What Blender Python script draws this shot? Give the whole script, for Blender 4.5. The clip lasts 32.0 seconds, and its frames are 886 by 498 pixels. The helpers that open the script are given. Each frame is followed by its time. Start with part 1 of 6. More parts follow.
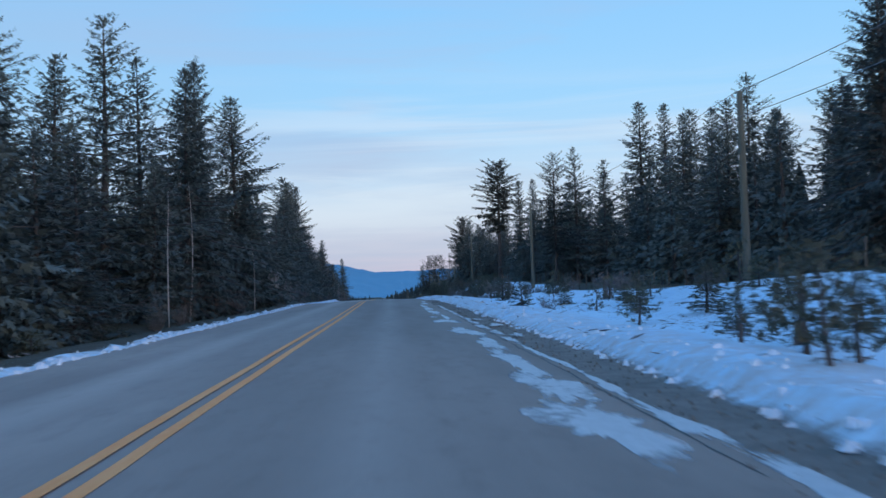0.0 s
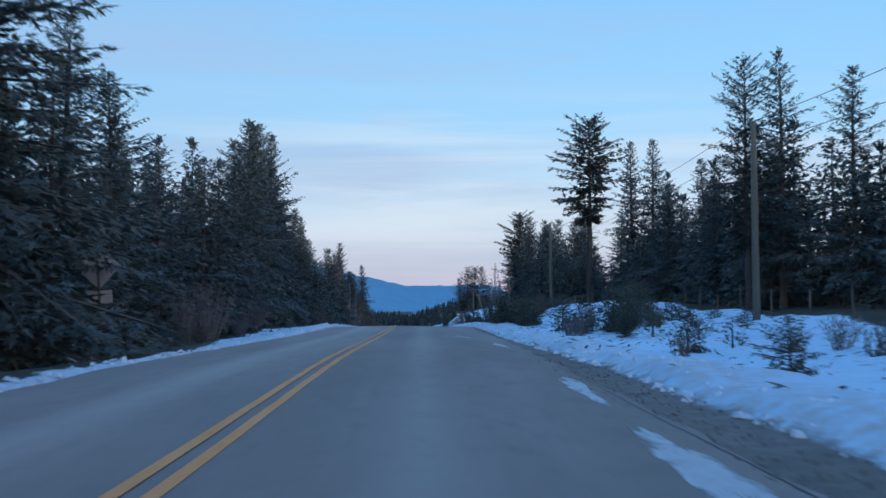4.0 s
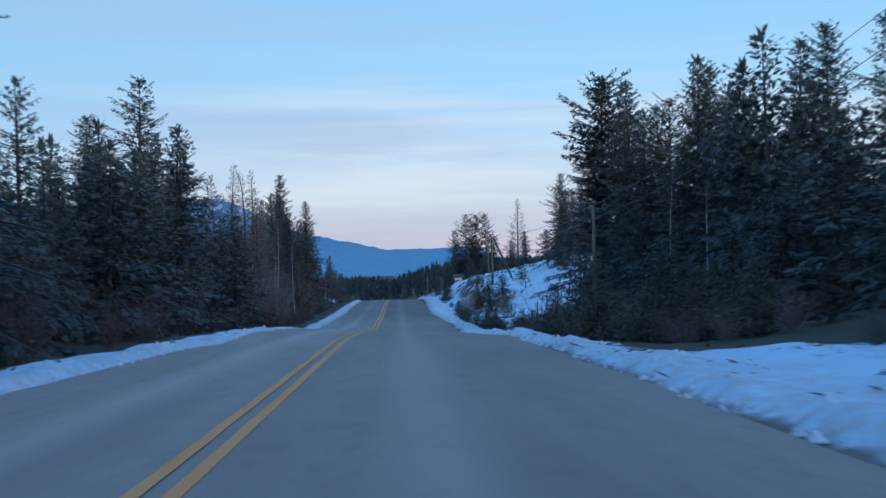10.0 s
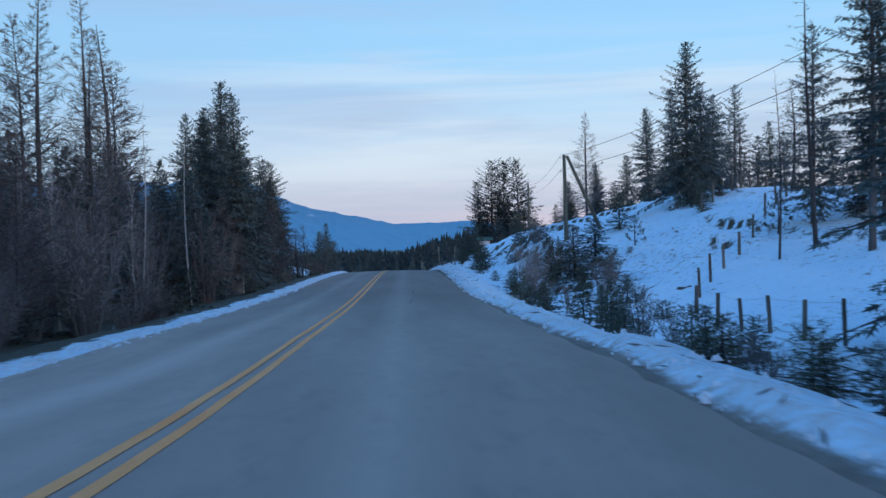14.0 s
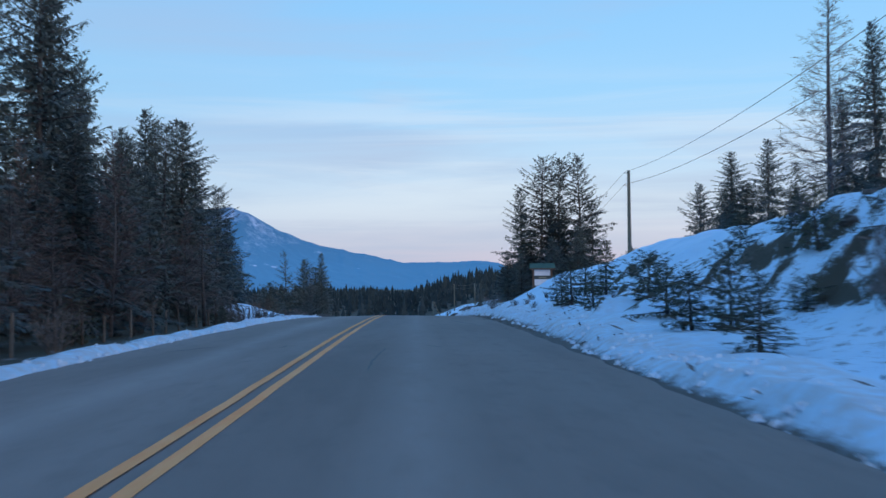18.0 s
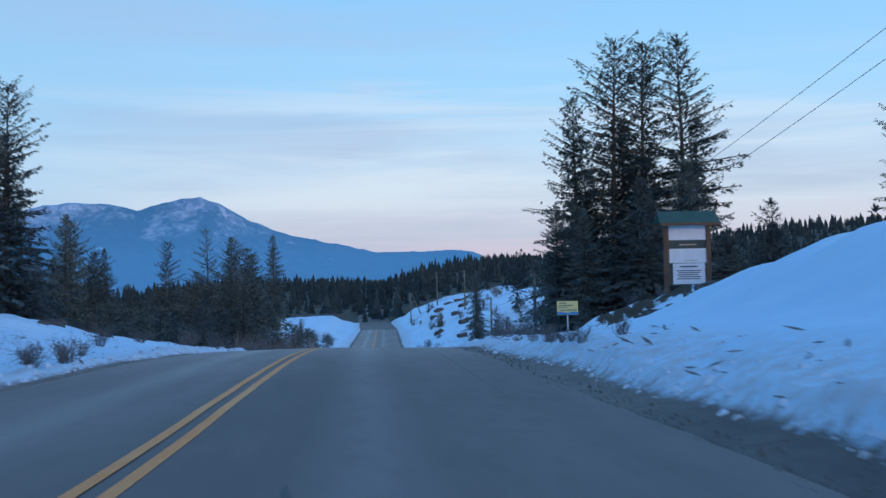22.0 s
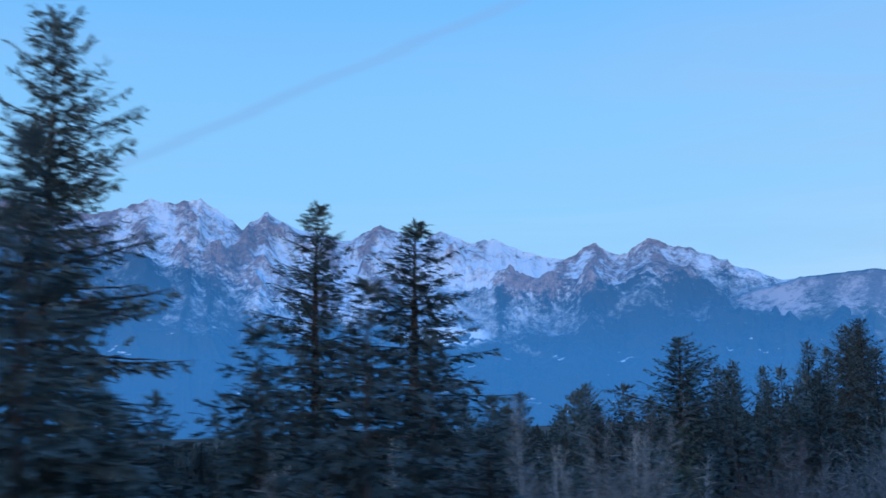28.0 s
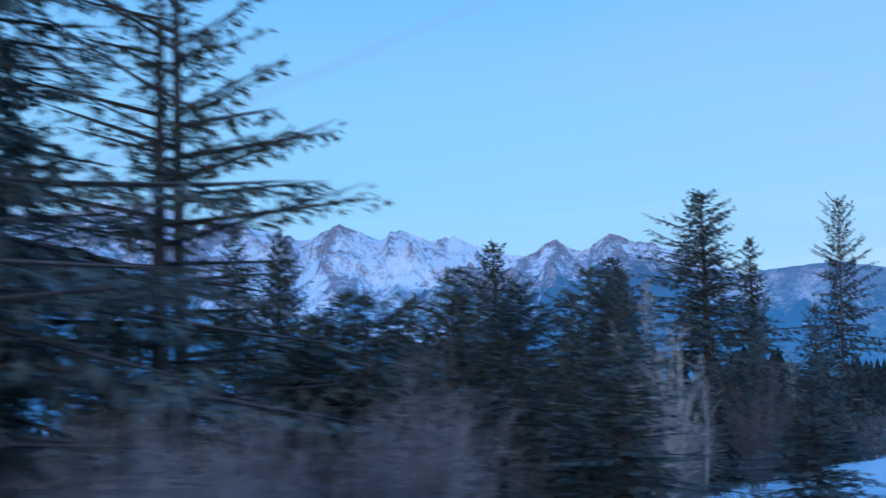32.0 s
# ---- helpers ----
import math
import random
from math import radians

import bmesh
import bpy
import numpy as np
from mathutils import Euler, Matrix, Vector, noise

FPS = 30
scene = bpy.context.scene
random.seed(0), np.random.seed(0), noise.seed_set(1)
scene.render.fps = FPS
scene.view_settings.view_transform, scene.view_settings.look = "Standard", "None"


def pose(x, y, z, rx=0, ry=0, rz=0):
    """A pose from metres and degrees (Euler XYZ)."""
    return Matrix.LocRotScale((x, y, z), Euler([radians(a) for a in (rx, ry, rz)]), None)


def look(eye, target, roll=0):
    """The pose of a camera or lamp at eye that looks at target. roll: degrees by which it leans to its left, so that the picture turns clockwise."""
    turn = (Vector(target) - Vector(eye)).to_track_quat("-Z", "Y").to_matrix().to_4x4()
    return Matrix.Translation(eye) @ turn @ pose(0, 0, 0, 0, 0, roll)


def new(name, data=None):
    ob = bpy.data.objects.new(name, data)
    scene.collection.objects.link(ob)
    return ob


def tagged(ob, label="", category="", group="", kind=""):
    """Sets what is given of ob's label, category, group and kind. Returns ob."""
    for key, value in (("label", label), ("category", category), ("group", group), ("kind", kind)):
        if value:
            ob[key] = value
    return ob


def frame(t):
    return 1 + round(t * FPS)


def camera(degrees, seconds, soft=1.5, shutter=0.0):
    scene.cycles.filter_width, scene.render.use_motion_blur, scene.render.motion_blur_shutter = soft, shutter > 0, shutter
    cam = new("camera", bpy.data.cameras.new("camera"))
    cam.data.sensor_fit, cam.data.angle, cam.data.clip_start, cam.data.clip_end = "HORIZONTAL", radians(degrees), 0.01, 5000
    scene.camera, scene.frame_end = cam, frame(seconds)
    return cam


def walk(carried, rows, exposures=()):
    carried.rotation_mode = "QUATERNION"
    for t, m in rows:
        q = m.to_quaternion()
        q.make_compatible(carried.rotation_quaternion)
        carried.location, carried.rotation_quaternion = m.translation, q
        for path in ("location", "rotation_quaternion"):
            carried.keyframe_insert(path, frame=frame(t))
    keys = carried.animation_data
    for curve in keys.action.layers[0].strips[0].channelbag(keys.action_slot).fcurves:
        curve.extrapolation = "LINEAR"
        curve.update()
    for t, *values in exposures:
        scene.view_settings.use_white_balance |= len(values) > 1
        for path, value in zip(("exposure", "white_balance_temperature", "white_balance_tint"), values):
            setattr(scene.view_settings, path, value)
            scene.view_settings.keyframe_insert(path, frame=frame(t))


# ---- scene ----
# ---- camera ----
cam = camera(39.94, 32.0, soft=1.5, shutter=0.4)
# seconds, x, y, z, yaw to the left, pitch up, lean
PATH = [
    (0.0, 0.00, 0.00, 1.53, -2.69, 2.34, -1.94),
    (0.5, 0.12, 8.20, 1.65, -2.57, 2.47, -2.04),
    (1.0, 0.22, 16.50, 1.78, -2.22, 2.52, -1.89),
    (1.5, 0.27, 24.83, 1.91, -1.83, 2.67, -1.69),
    (2.0, 0.26, 33.28, 2.00, -1.43, 2.71, -1.26),
    (2.5, 0.21, 41.78, 2.10, -1.15, 2.94, -0.87),
    (3.0, 0.14, 50.34, 2.20, -0.94, 3.06, -0.46),
    (3.5, 0.09, 58.83, 2.35, -0.98, 3.10, -0.21),
    (5.5, 0.06, 93.25, 2.86, -2.03, 2.74, -0.87),
    (6.0, 0.07, 101.91, 2.89, -2.03, 2.50, -1.02),
    (6.5, 0.05, 110.44, 2.86, -1.92, 2.44, -1.01),
    (7.0, 0.01, 118.93, 2.86, -1.71, 2.26, -0.98),
    (7.5, -0.06, 127.39, 2.89, -1.66, 2.19, -0.82),
    (8.0, -0.15, 135.96, 2.93, -1.73, 2.18, -0.86),
    (8.5, -0.20, 144.59, 2.99, -1.83, 2.04, -0.86),
    (9.0, -0.20, 153.29, 3.08, -1.97, 1.79, -0.69),
    (9.5, -0.16, 162.02, 3.03, -2.13, 1.55, -0.98),
    (10.0, -0.12, 170.83, 2.91, -2.10, 1.36, -1.43),
    (10.5, -0.11, 179.70, 2.79, -2.01, 1.03, -1.71),
    (11.0, -0.11, 188.57, 2.68, -2.01, 0.62, -1.80),
    (11.5, -0.08, 197.32, 2.59, -2.06, 0.51, -1.69),
    (12.0, 0.01, 205.90, 2.45, -2.01, 0.33, -1.73),
    (12.5, 0.13, 214.35, 2.22, -1.92, 0.04, -1.85),
    (13.0, 0.23, 222.76, 1.90, -1.92, -0.13, -1.73),
    (13.5, 0.32, 231.17, 1.55, -1.79, 0.18, -1.62),
    (14.0, 0.40, 239.56, 1.25, -1.67, 0.19, -1.71),
    (14.5, 0.48, 247.81, 1.00, -1.72, 0.36, -1.85),
    (16.5, 0.32, 282.23, 0.65, -1.42, 1.84, -1.68),
    (17.0, 0.17, 291.09, 0.58, -1.32, 2.01, -1.08),
    (17.5, 0.06, 300.03, 0.63, -1.34, 2.14, -0.75),
    (18.0, -0.04, 309.08, 0.67, -1.30, 2.09, -0.58),
    (18.5, -0.14, 318.08, 0.72, -1.17, 2.18, -0.54),
    (19.0, -0.21, 327.03, 0.78, -1.15, 2.05, -0.48),
    (19.5, -0.23, 335.85, 0.85, -1.19, 2.24, -0.52),
    (20.0, -0.21, 344.64, 0.87, -1.34, 2.26, -0.58),
    (20.5, -0.17, 353.19, 0.90, -1.56, 1.99, -0.71),
    (21.0, -0.13, 361.70, 0.87, -1.96, 1.66, -0.87),
    (21.5, -0.08, 370.15, 0.82, -2.39, 1.59, -0.95),
    (22.0, -0.03, 378.61, 0.74, -2.53, 1.59, -1.11),
    (22.5, 0.02, 387.04, 0.61, -2.51, 1.23, -1.21),
    (23.0, 0.05, 395.49, 0.43, -2.60, 1.11, -1.34),
    (23.5, 0.06, 403.74, 0.29, -2.54, 0.84, -1.37),
    (24.0, 0.07, 411.85, 0.11, -2.08, 0.46, -1.43),
    (24.5, 0.08, 419.88, -0.14, -1.46, -0.12, -1.38),
    (25.0, 0.09, 427.87, -0.48, 0.06, -0.36, -1.62),
    (25.5, 0.12, 435.76, -0.91, 2.74, -0.45, -2.03),
    (26.0, 0.17, 443.61, -1.40, 14.35, 0.65, -2.75),
    (26.5, 0.04, 451.42, -1.85, 26.70, 5.37, -1.01),
    (28.5, -0.16, 482.90, -3.73, 43.40, 6.88, -0.20),
    (29.0, -0.24, 490.70, -4.20, 44.16, 7.12, 0.56),
    (29.5, -0.37, 498.33, -4.74, 44.22, 7.13, 0.03),
    (30.0, -0.52, 505.99, -5.43, 43.89, 7.36, 0.52),
    (30.5, -0.65, 513.73, -5.99, 44.15, 8.19, -2.13),
    (31.0, -0.75, 521.57, -6.51, 42.89, 7.65, -1.80),
    (31.5, -0.82, 529.63, -7.05, 42.01, 7.12, -0.96),
    (32.0, -0.87, 537.79, -7.61, 40.84, 6.92, -1.34),
]
walk(cam, [(t, pose(x, y, z, 0, 0, yaw) @ pose(0, 0, 0, 90 + up, 0, 0) @ pose(0, 0, 0, 0, 0, lean))
           for t, x, y, z, yaw, up, lean in PATH],
     exposures=((0.0, 0.0, 6500, 10), (25.5, 0.0, 6500, 10), (26.5, 0.0, 6100, 10), (29.5, 0.0, 6000, 10), (31.0, 0.22, 6000, 10), (32.0, 0.1, 6000, 10)))

# ---- sky and sun: clear winter dusk, the sun just down behind the camera ----
SUN_UP, SUN_TURN = radians(6), radians(200)
world = bpy.data.worlds.new("dusk_sky")
scene.world = world
world.use_nodes = True
wn, wl = world.node_tree.nodes, world.node_tree.links
wn.clear()


def wnode(kind, **values):
    n = wn.new(kind)
    for k, v in values.items():
        if k in n.inputs:
            n.inputs[k].default_value = v
    return n


w_out = wn.new("ShaderNodeOutputWorld")
w_bg = wn.new("ShaderNodeBackground")
w_sky = wn.new("ShaderNodeTexSky")
w_sky.sky_type, w_sky.sun_disc = "NISHITA", False
w_sky.sun_elevation, w_sky.sun_rotation = SUN_UP, SUN_TURN
w_co = wn.new("ShaderNodeTexCoord")
w_sep = wn.new("ShaderNodeSeparateXYZ")
wl.new(w_co.outputs["Generated"], w_sep.inputs[0])
# colour by height over the horizon
w_ramp = wn.new("ShaderNodeValToRGB")
stops = ((0.0, (0.52, 0.50, 0.74)), (0.035, (0.55, 0.56, 0.80)), (0.075, (0.53, 0.67, 0.92)), (0.16, (0.28, 0.61, 1.0)),
         (0.35, (0.15, 0.51, 1.02)), (1.0, (0.12, 0.36, 0.90)))
w_ramp.color_ramp.elements[0].position, w_ramp.color_ramp.elements[0].color = stops[0][0], (*stops[0][1], 1)
w_ramp.color_ramp.elements[1].position, w_ramp.color_ramp.elements[1].color = stops[-1][0], (*stops[-1][1], 1)
for at, col in stops[1:-1]:
    e = w_ramp.color_ramp.elements.new(at)
    e.color = (*col, 1)
wl.new(w_sep.outputs["Z"], w_ramp.inputs[0])
# thin streaks of high cloud, drawn out along the horizon
w_map = wn.new("ShaderNodeMapping")
w_map.inputs["Scale"].default_value = (1.3, 1.3, 13.0)
w_map.inputs["Rotation"].default_value = (0.0, 0.03, 0.4)
wl.new(w_co.outputs["Generated"], w_map.inputs[0])
w_cl = wnode("ShaderNodeTexNoise", Scale=1.7, Detail=5.0, Roughness=0.55, Distortion=0.5)
wl.new(w_map.outputs[0], w_cl.inputs["Vector"])
w_cr = wn.new("ShaderNodeMapRange")
w_cr.inputs["From Min"].default_value, w_cr.inputs["From Max"].default_value = 0.46, 0.64
w_cr.inputs["To Max"].default_value = 0.85
wl.new(w_cl.outputs["Fac"], w_cr.inputs[0])
w_hi = wn.new("ShaderNodeMapRange")
w_hi.inputs["From Min"].default_value, w_hi.inputs["From Max"].default_value = 0.30, 0.12
wl.new(w_sep.outputs["Z"], w_hi.inputs[0])
w_mul = wn.new("ShaderNodeMath")
w_mul.operation = "MULTIPLY"
wl.new(w_cr.outputs[0], w_mul.inputs[0])
wl.new(w_hi.outputs[0], w_mul.inputs[1])
w_mix = wn.new("ShaderNodeMix")
w_mix.data_type = "RGBA"
w_mix.inputs[7].default_value = (0.37, 0.49, 0.78, 1)
wl.new(w_mul.outputs[0], w_mix.inputs[0])
wl.new(w_ramp.outputs[0], w_mix.inputs[6])


def wmath(op, a, b=0.0):
    n = wn.new("ShaderNodeMath")
    n.operation = op
    for k, v in enumerate((a, b)):
        if isinstance(v, (int, float)):
            n.inputs[k].default_value = v
        else:
            wl.new(v, n.inputs[k])
    return n.outputs[0]


def wspread(v, lo, hi, a=0.0, b=1.0):
    n = wn.new("ShaderNodeMapRange")
    n.interpolation_type = "SMOOTHSTEP"
    for k, x in (("From Min", lo), ("From Max", hi), ("To Min", a), ("To Max", b)):
        n.inputs[k].default_value = x
    wl.new(v, n.inputs[0])
    return n.outputs[0]


def wblend(fac, a, colour, how="MIX"):
    n = wn.new("ShaderNodeMix")
    n.data_type, n.blend_type = "RGBA", how
    wl.new(fac, n.inputs[0])
    wl.new(a, n.inputs[6])
    n.inputs[7].default_value = (*colour, 1)
    return n.outputs[2]


def wdot(v):
    n = wn.new("ShaderNodeVectorMath")
    n.operation = "DOT_PRODUCT"
    n.inputs[1].default_value = Vector(v).normalized()
    wl.new(w_co.outputs["Generated"], n.inputs[0])
    return n.outputs["Value"]


# a pale veil lower down, between the streaks
w_map2 = wn.new("ShaderNodeMapping")
w_map2.inputs["Scale"].default_value = (1.0, 1.0, 16.0)
w_map2.inputs["Rotation"].default_value = (0.02, -0.02, 1.9)
wl.new(w_co.outputs["Generated"], w_map2.inputs[0])
w_veil = wnode("ShaderNodeTexNoise", Scale=2.3, Detail=6.0, Roughness=0.6, Distortion=0.7)
wl.new(w_map2.outputs[0], w_veil.inputs["Vector"])
band = wmath("MULTIPLY", wspread(w_sep.outputs["Z"], 0.03, 0.08), wspread(w_sep.outputs["Z"], 0.20, 0.11))
colour = wblend(wmath("MULTIPLY", wspread(w_veil.outputs["Fac"], 0.42, 0.66, 0.0, 0.7), band), w_mix.outputs[2], (0.62, 0.74, 0.95))
# one bolder blue-grey streak ahead
streak = Vector((-0.2449, 0.9597, 0.1377)).cross(Vector((0.013, 0.9918, 0.1275)))
off2 = wmath("ABSOLUTE", wmath("ADD", wdot(streak), wmath("MULTIPLY", wmath("SUBTRACT", w_cl.outputs["Fac"], 0.5), 0.05)))
there2 = wmath("MULTIPLY", wspread(wdot((-0.1239, 0.9832, 0.1342)), 0.984, 0.998), wspread(off2, 0.017, 0.002, 0.0, 0.6))
colour = wblend(there2, colour, (0.30, 0.47, 0.80))
# a broader grey-blue veil over the dome of the ridge
over = wmath("MULTIPLY", wspread(wdot((-0.337, 0.925, 0.174)), 0.95, 0.996, 0.0, 0.45), wspread(w_cl.outputs["Fac"], 0.30, 0.62, 0.45, 1.0))
colour = wblend(over, colour, (0.33, 0.52, 0.84))
# away from the afterglow's rim the low sky is a plain clear blue
side = wmath("MULTIPLY", wspread(wdot((-0.80, 0.60, 0.0)), 0.68, 0.95, 0.0, 0.78), wspread(w_sep.outputs["Z"], 0.35, 0.15))
colour = wblend(side, colour, (0.235, 0.60, 0.99))
# an old vapour trail over the high range
trail = Vector((-0.8243, 0.5348, 0.1857)).cross(Vector((-0.5695, 0.7559, 0.3230)))
off = wmath("ABSOLUTE", wmath("ADD", wdot(trail), wmath("MULTIPLY", wmath("SUBTRACT", w_veil.outputs["Fac"], 0.5), 0.010)))
there = wmath("MULTIPLY", wspread(wdot((-0.7178, 0.6492, 0.2518)), 0.965, 0.990), wspread(off, 0.0072, 0.001, 0.0, 0.5))
colour = wblend(there, colour, (0.22, 0.45, 0.82))
# the warm afterglow where the sun went down, behind the walk
low = wspread(w_sep.outputs["Z"], 0.75, 0.05)
glow = wmath("MULTIPLY", wspread(wdot((math.sin(radians(38)), -math.cos(radians(38)), 0.1)), 0.15, 0.95, 0.0, 1.0), low)
colour = wblend(glow, colour, (1.22, 0.98, 0.92))
w_dim = wn.new("ShaderNodeMix")
w_dim.data_type, w_dim.blend_type = "RGBA", "ADD"
w_dim.inputs[0].default_value = 0.05
wl.new(colour, w_dim.inputs[6])
wl.new(w_sky.outputs[0], w_dim.inputs[7])
wl.new(w_dim.outputs[2], w_bg.inputs["Color"])
w_bg.inputs["Strength"].default_value = 0.84
wl.new(w_bg.outputs[0], w_out.inputs[0])

sun = new("sun", bpy.data.lights.new("sun", "SUN"))
sun.data.energy, sun.data.angle, sun.data.color = 0.72, radians(14), (1.0, 0.82, 0.74)
sun.matrix_world = look((0, 0, 60), (-300 * math.sin(radians(38)), 300 * math.cos(radians(38)), 60 - 300 * math.tan(SUN_UP)))

# ---- materials ----
def mat(name, rough=0.8):
    m = bpy.data.materials.new(name)
    m.use_nodes = True
    b = m.node_tree.nodes["Principled BSDF"]
    b.inputs["Roughness"].default_value = rough
    b.inputs["Specular IOR Level"].default_value = 0.3
    return m, m.node_tree.nodes, m.node_tree.links, b


def noise_fac(nodes, links, scale, detail=4.0, rough=0.6, coord="Object", stretch=(1, 1, 1)):
    co, mp, nz = nodes.new("ShaderNodeTexCoord"), nodes.new("ShaderNodeMapping"), nodes.new("ShaderNodeTexNoise")
    mp.inputs["Scale"].default_value = stretch
    nz.inputs["Scale"].default_value, nz.inputs["Detail"].default_value, nz.inputs["Roughness"].default_value = scale, detail, rough
    links.new(co.outputs[coord], mp.inputs[0])
    links.new(mp.outputs[0], nz.inputs["Vector"])
    return nz.outputs["Fac"]


def spread(nodes, links, fac, lo, hi, a=0.0, b=1.0):
    r = nodes.new("ShaderNodeMapRange")
    for k, v in (("From Min", lo), ("From Max", hi), ("To Min", a), ("To Max", b)):
        r.inputs[k].default_value = v
    links.new(fac, r.inputs[0])
    return r.outputs[0]


def blend(nodes, links, fac, a, b, how="MIX"):
    x = nodes.new("ShaderNodeMix")
    x.data_type, x.blend_type = "RGBA", how
    for sock, v in ((0, fac), (6, a), (7, b)):
        if isinstance(v, (int, float)):
            x.inputs[sock].default_value = v
        elif isinstance(v, tuple):
            x.inputs[sock].default_value = (*v, 1)
        else:
            links.new(v, x.inputs[sock])
    return x.outputs[2]


def math2(nodes, links, op, a, b):
    x = nodes.new("ShaderNodeMath")
    x.operation = op
    for n, v in enumerate((a, b)):
        if isinstance(v, (int, float)):
            x.inputs[n].default_value = v
        else:
            links.new(v, x.inputs[n])
    return x.outputs[0]


def relief(nodes, links, bsdf, fac, strength, dist):
    bp = nodes.new("ShaderNodeBump")
    bp.inputs["Strength"].default_value, bp.inputs["Distance"].default_value = strength, dist
    links.new(fac, bp.inputs["Height"])
    links.new(bp.outputs[0], bsdf.inputs["Normal"])


def two_tone(name, a, b, scale=6.0, rough=0.8, bump=0.3, dist=0.01, stretch=(1, 1, 1), each=0.0, metal=0.0):
    """A surface that varies between two colours at two scales; each: how far objects differ from one another."""
    m, n, l, p = mat(name, rough)
    big, fine = noise_fac(n, l, scale, 4, 0.6, "Object", stretch), noise_fac(n, l, scale * 9, 3, 0.6, "Object", stretch)
    both = math2(n, l, "ADD", math2(n, l, "MULTIPLY", big, 0.65), math2(n, l, "MULTIPLY", fine, 0.35))
    col = blend(n, l, spread(n, l, both, 0.35, 0.65), a, b)
    if each:
        info = n.new("ShaderNodeObjectInfo")
        col = blend(n, l, 1.0, col, blend(n, l, info.outputs["Random"], (1 - each,) * 3, (1 + each,) * 3), "MULTIPLY")
    l.new(col, p.inputs["Base Color"])
    p.inputs["Metallic"].default_value = metal
    relief(n, l, p, both, bump, dist)
    return m


def ground_material():
    """Snow, with bare gravel and litter where the "bare" layer says so, broken up by noise."""
    m, n, l, p = mat("snow_ground", 0.75)
    at = n.new("ShaderNodeVertexColor")
    at.layer_name = "bare"
    sep = n.new("ShaderNodeSeparateColor")
    l.new(at.outputs["Color"], sep.inputs[0])
    n1, n2, n3 = noise_fac(n, l, 0.35, 5), noise_fac(n, l, 2.6, 6, 0.7), noise_fac(n, l, 22, 4, 0.7)
    mix = math2(n, l, "ADD", math2(n, l, "MULTIPLY", n2, 0.6), math2(n, l, "MULTIPLY", n3, 0.4))
    edge = math2(n, l, "ADD", sep.outputs[0], math2(n, l, "MULTIPLY", math2(n, l, "SUBTRACT", mix, 0.5), 1.5))
    gravel = spread(n, l, edge, 0.36, 0.66)
    edge2 = math2(n, l, "ADD", sep.outputs[1], math2(n, l, "MULTIPLY", math2(n, l, "SUBTRACT", mix, 0.5), 2.2))
    litter = spread(n, l, edge2, 0.47, 0.56)
    # the snow's own colour is tinted with the dusk sky's blue
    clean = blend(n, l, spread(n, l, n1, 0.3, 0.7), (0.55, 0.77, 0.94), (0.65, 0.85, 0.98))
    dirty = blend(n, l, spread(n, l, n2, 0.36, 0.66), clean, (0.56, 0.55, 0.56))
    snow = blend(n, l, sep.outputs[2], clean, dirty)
    stone = blend(n, l, spread(n, l, n2, 0.35, 0.65), blend(n, l, n3, (0.115, 0.091, 0.077), (0.24, 0.194, 0.164)), blend(n, l, n3, (0.185, 0.150, 0.128), (0.35, 0.290, 0.250)))
    stone = blend(n, l, spread(n, l, n1, 0.48, 0.68, 0.0, 0.45), stone, blend(n, l, n3, (0.045, 0.036, 0.031), (0.13, 0.104, 0.09)))
    # wet dark soil under the cut bank
    stone = blend(n, l, math2(n, l, "MULTIPLY", at.outputs["Alpha"], 0.8), stone, blend(n, l, n3, (0.035, 0.030, 0.027), (0.11, 0.094, 0.084)))
    leaf = blend(n, l, n3, (0.028, 0.024, 0.018), (0.10, 0.08, 0.05))
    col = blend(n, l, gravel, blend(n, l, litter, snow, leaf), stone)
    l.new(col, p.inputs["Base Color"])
    relief(n, l, p, mix, 0.5, 0.09)
    return m


